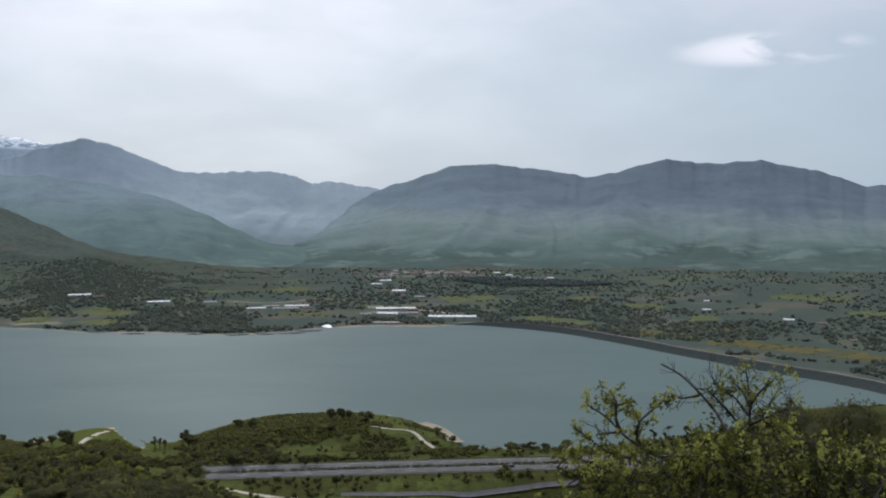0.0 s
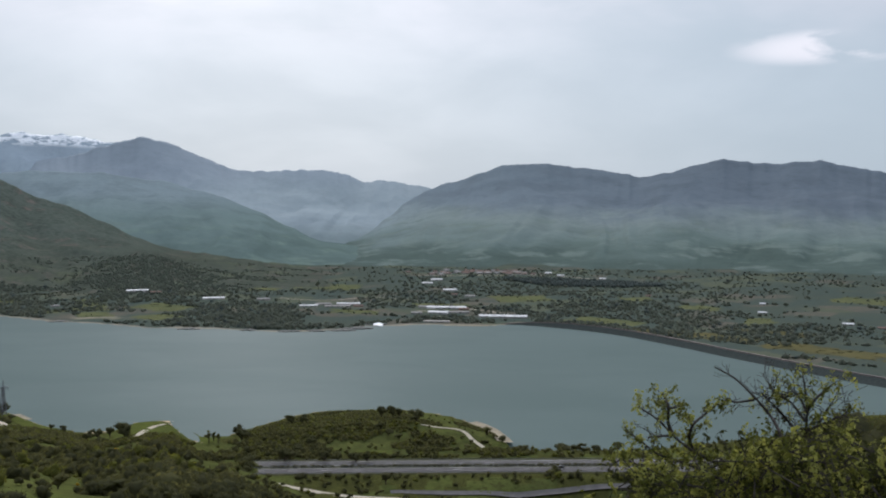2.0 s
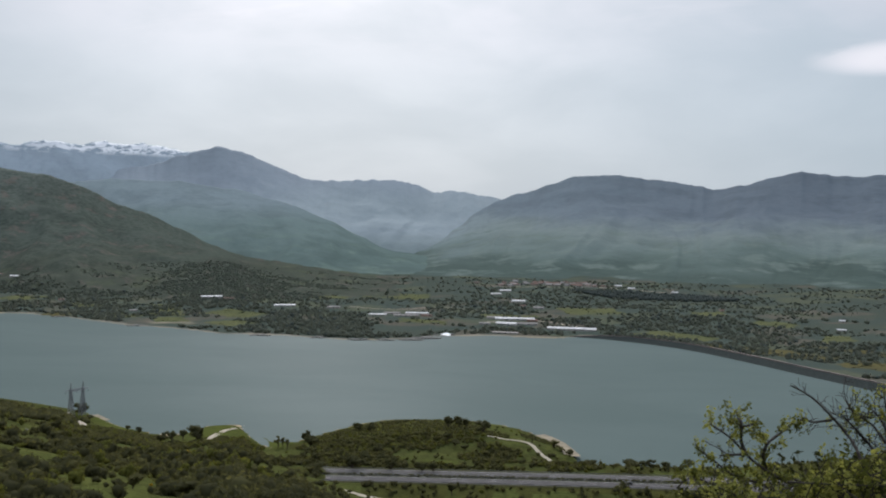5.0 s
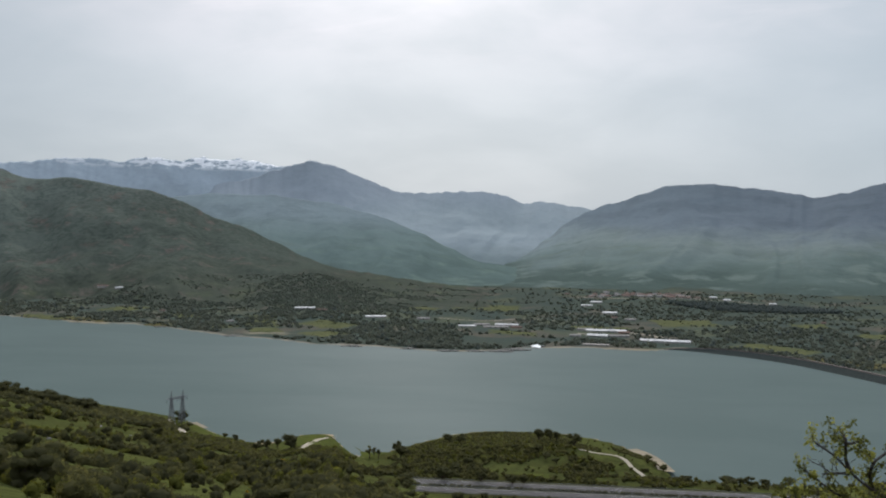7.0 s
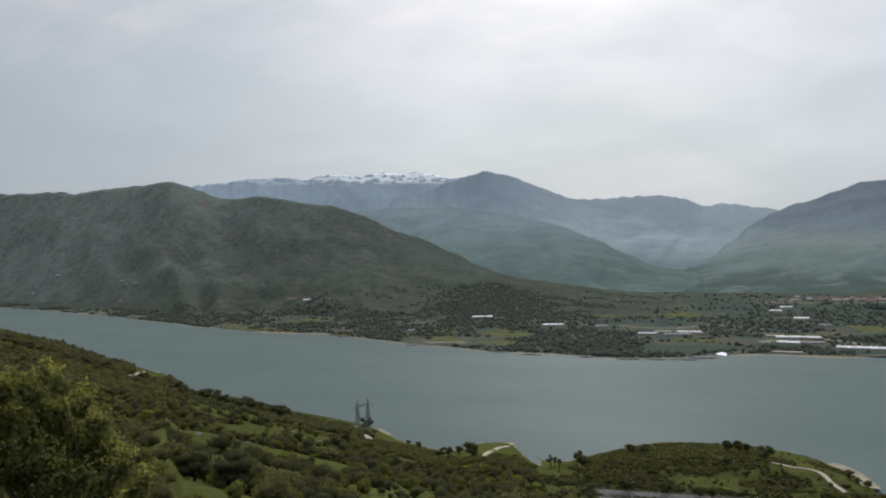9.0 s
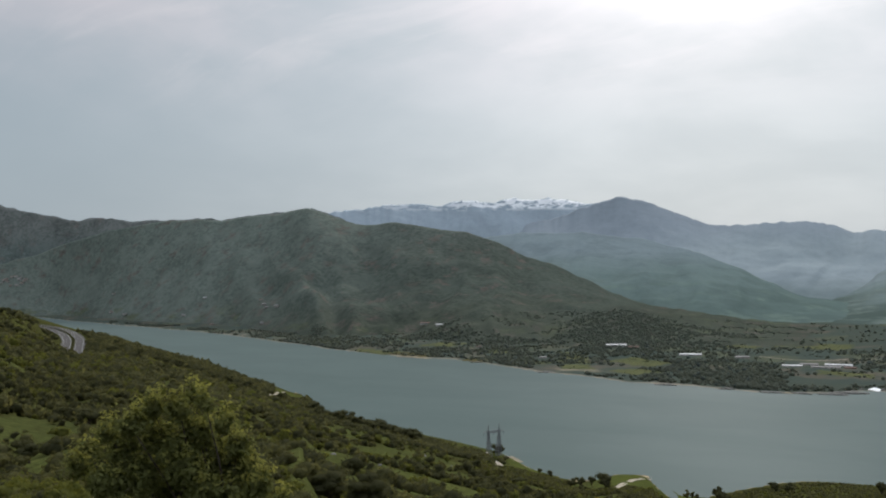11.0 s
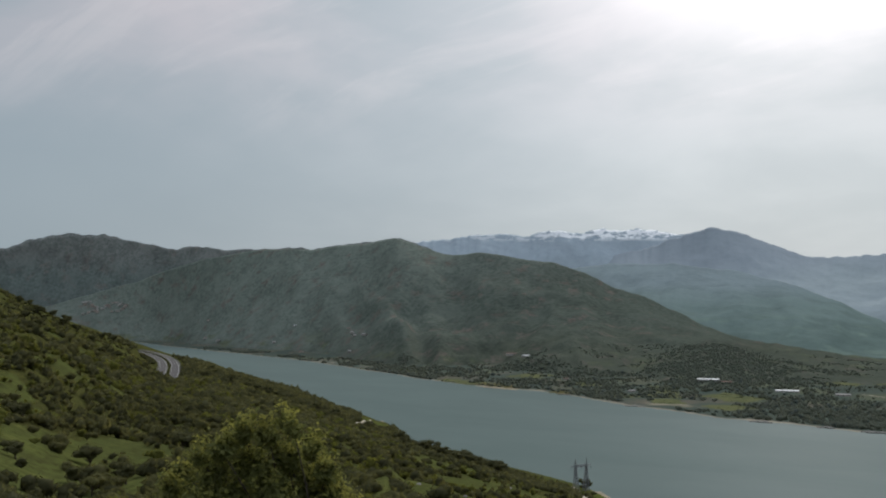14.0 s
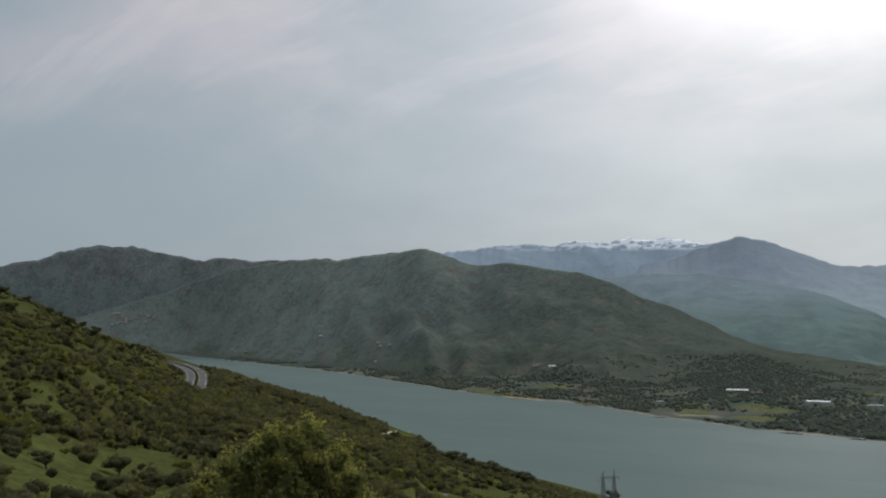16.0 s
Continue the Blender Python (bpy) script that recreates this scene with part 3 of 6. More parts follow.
ground = build_ground()
lake = build_lake()
build_range("hill_front", """
3 -4.6 2150
6 -3.9 2200
9 -3.5 2250
13.5 -3.0 2300
15.9 -2.68 2350
18.2 -2.36 2400
20.1 -2.05 2450
21.6 -1.55 2500
23.4 -0.65 2550
25 0.12 2600
26.1 0.6 2620
27.4 0.98 2650
29.5 1.98 2700
31.2 2.54 2700
33 2.83 2750
35.7 3.2 2800
37.8 3.05 2900
39.5 3.55 3000
41.1 4.1 3050
42.5 3.84 3100
44.4 3.6 3200
46.4 3.28 3300
48 3.36 3400
49.6 3.28 3500
51.3 3.05 3600
53.2 2.6 3700
55 2.0 3850
57 1.2 3950
60 0.3 4000
63 -0.5 4000
70 -1.5 4000
""", 1500, 6, M["hill_front"], "dark wooded hill rising from the lake shore", seed=31, bow=1.45, inland=260, spur=0.1, gully=0.04, ribs_wide=3.2)
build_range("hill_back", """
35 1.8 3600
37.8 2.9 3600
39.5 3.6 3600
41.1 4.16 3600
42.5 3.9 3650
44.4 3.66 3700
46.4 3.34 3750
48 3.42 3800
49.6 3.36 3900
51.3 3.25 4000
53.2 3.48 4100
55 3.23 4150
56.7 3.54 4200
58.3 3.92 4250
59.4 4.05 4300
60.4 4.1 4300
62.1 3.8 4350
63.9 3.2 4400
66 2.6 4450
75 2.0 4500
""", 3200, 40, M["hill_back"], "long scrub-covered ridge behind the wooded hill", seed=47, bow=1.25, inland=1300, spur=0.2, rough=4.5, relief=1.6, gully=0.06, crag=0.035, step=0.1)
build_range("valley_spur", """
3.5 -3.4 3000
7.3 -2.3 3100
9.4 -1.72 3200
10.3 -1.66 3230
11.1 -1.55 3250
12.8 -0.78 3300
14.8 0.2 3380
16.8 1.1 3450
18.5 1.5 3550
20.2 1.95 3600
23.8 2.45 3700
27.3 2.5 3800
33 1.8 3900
""", 2350, 8, M["spur"], "green wooded spur at the head of the valley, haze painted in", seed=59, bow=1.15, rough=0.8, spur=0.07, gully=0.06)
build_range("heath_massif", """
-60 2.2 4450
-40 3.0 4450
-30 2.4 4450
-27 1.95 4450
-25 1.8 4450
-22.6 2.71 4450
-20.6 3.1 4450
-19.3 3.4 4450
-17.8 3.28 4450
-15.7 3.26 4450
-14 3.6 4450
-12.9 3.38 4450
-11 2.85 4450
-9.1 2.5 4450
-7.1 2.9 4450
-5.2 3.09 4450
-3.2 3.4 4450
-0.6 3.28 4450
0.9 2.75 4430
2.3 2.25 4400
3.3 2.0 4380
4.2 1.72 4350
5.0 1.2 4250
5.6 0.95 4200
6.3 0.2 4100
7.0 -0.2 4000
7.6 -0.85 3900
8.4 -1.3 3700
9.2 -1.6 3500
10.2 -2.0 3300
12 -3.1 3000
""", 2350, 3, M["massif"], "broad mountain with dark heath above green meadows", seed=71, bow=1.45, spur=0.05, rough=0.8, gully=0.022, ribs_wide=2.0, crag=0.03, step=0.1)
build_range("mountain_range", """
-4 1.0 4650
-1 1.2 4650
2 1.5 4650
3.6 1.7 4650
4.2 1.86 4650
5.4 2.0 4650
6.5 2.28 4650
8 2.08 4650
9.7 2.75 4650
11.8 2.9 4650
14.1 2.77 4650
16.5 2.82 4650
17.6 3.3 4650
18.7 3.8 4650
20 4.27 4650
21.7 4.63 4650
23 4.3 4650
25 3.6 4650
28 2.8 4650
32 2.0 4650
""", 3700, 3, M["range"], "mountain range at the valley's head, painted pale blue with haze", seed=73, bow=1.15, spur=0.05, rough=0.6, gully=0.03, ribs_wide=3.0, crag=0.045, step=0.1)
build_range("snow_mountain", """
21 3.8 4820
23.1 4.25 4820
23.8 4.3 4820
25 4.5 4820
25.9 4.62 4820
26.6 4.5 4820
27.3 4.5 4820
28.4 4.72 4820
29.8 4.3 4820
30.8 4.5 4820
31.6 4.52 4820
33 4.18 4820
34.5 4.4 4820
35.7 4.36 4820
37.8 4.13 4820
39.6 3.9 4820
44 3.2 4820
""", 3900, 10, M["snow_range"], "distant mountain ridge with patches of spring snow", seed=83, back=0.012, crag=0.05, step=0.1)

# ---------------------------------------------------------------- helpers for things
def part(name, bm, material, parent, label=""):
    """Links a bmesh as one mesh object under a thing."""
    me = bpy.data.meshes.new(name)
    bm.to_mesh(me)
    bm.free()
    me.materials.append(material)
    ob = new(name, me)
    ob.parent = parent
    return tagged(ob, label)


def thing(name, x, y, z, turn, label, category, group="", kind=""):
    ob = new(name)
    ob.matrix_basis = pose(x, y, z, 0, 0, turn)
    return tagged(ob, label, category, group, kind)


def add_box(bm, cx, cy, cz, sx, sy, sz, turn=0.0):
    m = Matrix.Translation((cx, cy, cz)) @ Matrix.Rotation(turn, 4, "Z") @ Matrix.Diagonal((sx, sy, sz, 1))
    bmesh.ops.create_cube(bm, size=1, matrix=m)


def add_bar(bm, a, b, w, sides=4, w2=None):
    """A straight bar from a to b."""
    a, b = Vector(a), Vector(b)
    d = b - a
    m = Matrix.Translation((a + b) / 2) @ d.to_track_quat("Z", "Y").to_matrix().to_4x4()
    bmesh.ops.create_cone(bm, cap_ends=True, segments=sides, radius1=w, radius2=w if w2 is None else w2, depth=d.length, matrix=m)


def rounded_line(pts, step):
    """A smooth line (Catmull-Rom) through points, at even steps."""
    p = [np.array(q, float) for q in pts]
    p = [2 * p[0] - p[1]] + p + [2 * p[-1] - p[-2]]
    out = []
    for a, b, c, d in zip(p, p[1:], p[2:], p[3:]):
        n = max(2, int(np.linalg.norm(c - b) / step))
        for t in np.arange(n) / n:
            out.append(0.5 * (2 * b + (c - a) * t + (2 * a - 5 * b + 4 * c - d) * t * t + (3 * b - a - 3 * c + d) * t ** 3))
    out.append(p[-2])
    return np.array(out)


def strip(line, offsets, heights):
    """Cross sections swept along a line: offsets to its left, heights above it."""
    d = np.gradient(line[:, :2], axis=0)
    d /= np.linalg.norm(d, axis=1)[:, None]
    left = np.stack([-d[:, 1], d[:, 0]], -1)
    v = np.zeros((len(line), len(offsets), 3))
    for k, (o, h) in enumerate(zip(offsets, heights)):
        v[:, k, :2] = line[:, :2] + left * o
        v[:, k, 2] = line[:, 2] + h
    return v.reshape(-1, 3), grid_faces(len(line), len(offsets))


def strip_ob(name, line, offsets, heights, mat, parent=None, smooth=False):
    v, f = strip(line, offsets, heights)
    ob = mesh_ob(name, v, f, [mat], smooth=smooth)
    if parent:
        ob.parent = parent
    return ob


def draped(points, step=4.0, lift=0.12):
    """A line of (bearing, distance) laid on the ground."""
    l = rounded_line([polar(a, r, 0) for a, r in points], step)
    l[:, 2] = ground_z(l[:, 0], l[:, 1]) + lift
    return l


def drape_strip(name, points, width, mat, label, category="track"):
    l = draped(points)
    o = np.linspace(-width / 2, width / 2, 5)
    v, f = strip(l, o, o * 0)
    v[:, 2] = np.maximum(v[:, 2], ground_z(v[:, 0], v[:, 1]) + 0.1)
    return tagged(mesh_ob(name, v, f, [mat]), label, category, kind="structure")


# ---------------------------------------------------------------- roads
def build_motorway(line, label):
    """Two carriageways with a planted strip between them, edge lines, lane dashes and guard rails."""
    road = strip_ob("road", line, (-14.5, -13.6, 13.6, 14.5), (-0.9, 0.0, 0.0, -0.9), M["verge"])
    tagged(road, label, "motorway", kind="structure")
    for side in (-1, 1):
        o = np.array([2.2, 12.6]) * side
        o.sort()
        strip_ob("carriageway", line, (o[0], o[0], o[1], o[1]), (-0.2, 0.06, 0.06, -0.2), M["asphalt"], road)
        for edge in (2.9, 10.6):
            strip_ob("edge_line", line, (side * edge - 0.12, side * edge + 0.12), (0.07, 0.07), M["paint"], road)
        bm = bmesh.new()
        for k in range(0, len(line) - 1, 3):
            a, b = line[k], line[k + 1]
            d = (b - a)[:2] / np.linalg.norm((b - a)[:2])
            for o_ in (side * 6.8,):
                c = (a + b) / 2 + np.array([-d[1] * o_, d[0] * o_, 0.075])
                add_box(bm, *c, np.linalg.norm(b - a), 0.16, 0.01, math.atan2(d[1], d[0]))
        part("lane_line", bm, M["paint"], road)
        for o_ in (side * 13.0, side * 1.7):
            strip_ob("guard_rail", line, (o_, o_ + 0.06, o_ + 0.06, o_), (0.45, 0.45, 0.78, 0.78), M["steel"], road)
        bm = bmesh.new()
        for k in range(0, len(line), 2):
            a = line[k]
            b = line[min(k + 1, len(line) - 1)] if k + 1 < len(line) else 2 * a - line[k - 1]
            d = (b - a)[:2] / np.linalg.norm((b - a)[:2])
            c = a + np.array([-d[1], d[0], 0]) * side * 13.05
            add_box(bm, c[0], c[1], c[2] + 0.35, 0.1, 0.1, 0.7)
        part("rail_posts", bm, M["steel"], road)
    return road


xs = np.arange(-184.0, 520.0, 6.0)
NEAR_ROAD = np.stack([xs, road_line(xs), np.full(len(xs), ROAD_Z)], -1)
build_motorway(NEAR_ROAD, "pale grey dual carriageway motorway crossing the foot of the hillside")
build_motorway(rounded_line(FAR_ROAD, 8.0), "pale grey motorway curving round the hillside above the lake")
TRACKS = [
    ("lane", [(15.5, 486), (13.4, 466), (11.2, 458), (9.5, 452), (7.3, 446), (5.5, 440)], 4.2, "track", "pale dirt lane below the motorway"),
    ("lane", [(6.5, 456), (3, 458), (-0.6, 461), (-4.2, 468), (-7.1, 476), (-12, 488)], 5.0, "asphalt", "grey service road beside the motorway"),
    ("dirt_track", [(4.6, 600), (3.4, 600), (2.4, 603), (1.7, 596), (1.3, 585), (0.7, 576), (0.3, 566), (0.2, 545)], 3.0, "track", "pale dirt track over the wooded headland"),
    ("dirt_track", [(22.1, 560), (21.9, 588), (21.4, 620), (20.7, 655), (19.9, 676), (19.6, 682)], 4.5, "track", "pale dirt track leading onto a grassy spit"),
    ("dirt_track", [(43.8, 880), (43.3, 930), (43.1, 985), (42.7, 1000), (42.8, 1060)], 3.6, "track", "pale track down to a lakeside landing"),
    ("dirt_track", [(30.15, 716), (29.85, 694), (29.45, 672), (29.25, 650), (29.35, 628)], 4.2, "track", "white stony track below the pylon"),
    ("dirt_track", [(1.9, 1430), (0.1, 1392), (-1.5, 1350)], 6, "track", "pale track beside the long white shed"),
    ("dirt_track", [(4.8, 1385), (3.2, 1395), (2.0, 1378)], 6, "track", "pale yard between farm sheds"),
    ("dirt_track", [(13.5, 1600), (10.5, 1560), (7.5, 1620), (4.5, 1560)], 4, "track", "pale lane between valley fields"),
    ("dirt_track", [(5.0, 2120), (1.5, 2080), (-2.5, 2140), (-6.5, 2040)], 7, "track", "pale road at the edge of the village"),
]
for name, pts, width, mat, label in TRACKS:
    drape_strip(name, pts, width, M[mat], label)
SHORES = [
    ([(-0.8, 588), (-0.45, 606), (0.2, 630), (1.4, 652)], 11), ([(26.8, 688), (27.9, 716), (28.7, 742)], 7), ([(20.5, 691), (21.1, 690), (22.1, 687)], 4),
    ([(41.1, 1125), (41.5, 1152), (42.1, 1157)], 14), ([(8.5, 1190), (9.6, 1181), (11, 1179), (12.4, 1182)], 9), ([(33.5, 1588), (35.5, 1632), (37.2, 1675)], 16),
    ([(3.2, 1242), (1.5, 1244), (-0.2, 1246)], 8),
]
for pts, width in SHORES:
    drape_strip("shore_sand", pts, width, M["sand"], "pale sandy bank along the lake's edge", "shore")
GRASS = [
    ("meadow", [(22.0, 600), (21.3, 640), (20.4, 676)], 36), ("meadow", [(19.4, 640), (18.2, 622), (17.2, 612)], 20),
    ("meadow", [(8.7, 532), (6.5, 530)], 10), ("meadow", [(10.5, 545), (9.0, 548)], 9),
    ("meadow", [(29.3, 720), (27.9, 704), (26.6, 676)], 26), ("meadow", [(42.9, 1010), (42.0, 1090)], 30),
]


# ---------------------------------------------------------------- dam
def build_dam():
    az = np.arange(-31.0, -0.4, 0.25)
    r = along(az, FAR, 1, 0.8)
    sunk = -6.0 * (1 - np.clip((-0.4 - az) / 4.0, 0, 1)) ** 1.5     # the dam runs out into the shore
    line = np.stack([-r * np.sin(np.radians(az)), r * np.cos(np.radians(az)), sunk], -1)
    v, f = strip(line, (-11, 12.6, 13, 20, 20.4, 46), (-5.0, 5.4, 5.8, 5.8, 5.4, -1.5))
    # the embankment's far side must point away from the camera
    mid = v.reshape(len(line), 6, 3)
    if np.hypot(*mid[5, 5, :2]) < np.hypot(*mid[5, 0, :2]):
        v, f = strip(line, (11, -12.6, -13, -20, -20.4, -46), (-5.0, 5.4, 5.8, 5.8, 5.4, -1.5))
        sign = -1
    else:
        sign = 1
    dam = tagged(mesh_ob("dam", v, f, [M["riprap"]], smooth=False), "long curved rockfill dam with a dark stone face", "dam", kind="structure")
    strip_ob("crest_road", line, (sign * 13.5, sign * 19.5), (5.86, 5.86), M["parapet"], dam)
    strip_ob("parapet", line, (sign * 12.7, sign * 12.7, sign * 13.1, sign * 13.1), (5.5, 6.7, 6.7, 5.5), M["parapet"], dam)
    return dam


DRY = [("dry_grass", [(-8, 1226), (-12, 1190), (-16, 1150)], 40), ("dry_grass", [(-17, 1135), (-20, 1105), (-23, 1080)], 60), ("dry_grass", [(-23.5, 1075), (-26, 1045), (-29, 1010)], 44),
       ("dry_grass", [(-14, 1262), (-17, 1230), (-19, 1212)], 30), ("dry_grass", [(33.2, 1610), (35.0, 1660), (36.2, 1700)], 36), ("dry_grass", [(30.0, 1520), (31.2, 1556)], 40)]
FIELDS = [
    ([(24.6, 1640), (24.4, 1400)], 46), ([(21.6, 1400), (19.9, 1352)], 60), ([(21.8, 1540), (19.2, 1470)], 64), ([(12.4, 1830), (8.6, 1806)], 120), ([(0.0, 1587), (-3.4, 1612)], 90),
    ([(-5.2, 1325), (-9.2, 1272)], 60), ([(-8.0, 1603), (-9.9, 1611)], 60), ([(-20.3, 1725), (-24.2, 1690)], 90), ([(-15.3, 1330), (-16.8, 1335)], 70), ([(5.3, 1492), (1.7, 1486)], 44),
    ([(16.6, 2010), (15.2, 1880)], 90), ([(16.0, 1776), (13.6, 1756)], 60), ([(10.3, 1380), (7.2, 1366)], 46), ([(28.5, 1530), (26.5, 1480)], 40), ([(38.2, 1780), (36.0, 1690)], 40),
    ([(33.6, 1840), (31.6, 1800)], 70), ([(41.0, 2010), (39.4, 1930)], 60), ([(30.2, 1700), (29.0, 1640)], 46), ([(-11.5, 1500), (-13.8, 1480)], 60), ([(-24.5, 1480), (-27.5, 1440)], 70),
]
M["field"] = mat_plain_noise("valley_field", (0.102, 0.109, 0.0525), (0.0765, 0.086, 0.045), 0.03, 0.95, 0.5, 0.2)
M["dry_grass"] = mat_plain_noise("dry_grass", (0.101, 0.09103, 0.0419), (0.07293, 0.06936, 0.03613), 0.03, 0.95, 0.5, 0.2)
M["parapet"] = mat_plain_noise("dam_parapet", (0.23, 0.19, 0.17), (0.17, 0.15, 0.14), 0.1, 0.9)
M["meadow"] = mat_plain_noise("bright_meadow", (0.072, 0.084, 0.022), (0.053, 0.062, 0.02), 0.15, 0.95, 0.5, 0.1)
build_dam()
for name, pts, width in GRASS + DRY + [("field", p, w) for p, w in FIELDS]:
    l = draped(pts, 3.0, 0.1)
    o = np.linspace(-0.5, 0.5, 9)
    v, f = strip(l, o * width, o * 0)
    v[:, :2] += (2.5 if name == "meadow" else 9.0) * np.stack([fbm(v[:, 0] / 12, v[:, 1] / 12, 2, 5), fbm(v[:, 0] / 12, v[:, 1] / 12, 2, 8)], -1)
    v[:, 2] = ground_z(v[:, 0], v[:, 1]) + 0.12
    tagged(mesh_ob(name, v, f, [M[name]]), {"meadow": "bright green grass clearing in the scrub", "field": "pale green hay field among valley hedges"}.get(name, "yellowish dry grass strip beside the water"), "meadow", kind="structure")

# ---------------------------------------------------------------- buildings
def add_gable(bm, l, w, h, rise, over, thick):
    """A pitched roof with its ridge along x, eaves at height h."""
    hw, hl = w / 2 + over, l / 2 + over
    slope = rise / (w / 2)
    for s in (-1, 1):
        ye, ze = s * hw, h - over * slope
        vs = [bm.verts.new(q) for q in ((-hl, ye, ze), (hl, ye, ze), (hl, 0, h + rise), (-hl, 0, h + rise),
                                        (-hl, ye, ze + thick), (hl, ye, ze + thick), (hl, 0, h + rise + thick), (-hl, 0, h + rise + thick))]
        for f in ((0, 1, 2, 3), (4, 5, 6, 7), (0, 1, 5, 4), (0, 3, 7, 4), (1, 2, 6, 5)):
            bm.faces.new([vs[i] for i in f])
    bmesh.ops.recalc_face_normals(bm, faces=bm.faces)


def add_walls(bm, l, w, h, rise):
    """Walls of a house with two gables, standing a little into the ground."""
    for s in (-1, 1):
        x = s * l / 2
        vs = [bm.verts.new(q) for q in ((x, -w / 2, -1.5), (x, w / 2, -1.5), (x, w / 2, h), (x, 0, h + rise), (x, -w / 2, h))]
        bm.faces.new(vs)
        y = s * w / 2
        vs = [bm.verts.new(q) for q in ((-l / 2, y, -1.5), (l / 2, y, -1.5), (l / 2, y, h), (-l / 2, y, h))]
        bm.faces.new(vs)
    bmesh.ops.remove_doubles(bm, verts=bm.verts, dist=0.001)
    bmesh.ops.recalc_face_normals(bm, faces=bm.faces)


def building(name, az, r, l, w, h, rise, wall, roof, turn, label, category, group="", openings=True, sink=0.0):
    h, rise = h * 0.5, rise * 0.9
    p = polar(az, r, 0)
    z = float(min(ground_z(p.x + dx, p.y + dy) for dx in (-w / 2, w / 2) for dy in (-w / 2, w / 2))) - sink
    z = max(z, float(hill_height("hill_front", np.array([az]), np.array([float(r)]))[0]) - 0.6)
    top = thing(name, p.x, p.y, z, turn + az, label, category, group)
    bm = bmesh.new()
    add_walls(bm, l, w, h, rise)
    part("wall", bm, M[wall], top)
    bm = bmesh.new()
    add_gable(bm, l, w, h, rise, 0.5, 0.25)
    part("roof", bm, M[roof], top)
    if openings:
        n = max(2, int(l / 7))
        for k in range(n):
            x = -l / 2 + l * (k + 0.5) / n
            bm = bmesh.new()
            tall = k == n // 2
            if tall:
                add_box(bm, x, -w / 2 - 0.02, min(1.05, h * 0.45), 1.6, 0.12, min(2.1, h * 0.9))
                part("door", bm, M["dark_glass"], top)
            else:
                add_box(bm, x, -w / 2 - 0.02, h * 0.55, 1.1, 0.12, 0.9)
                part("window", bm, M["dark_glass"], top)
    return top


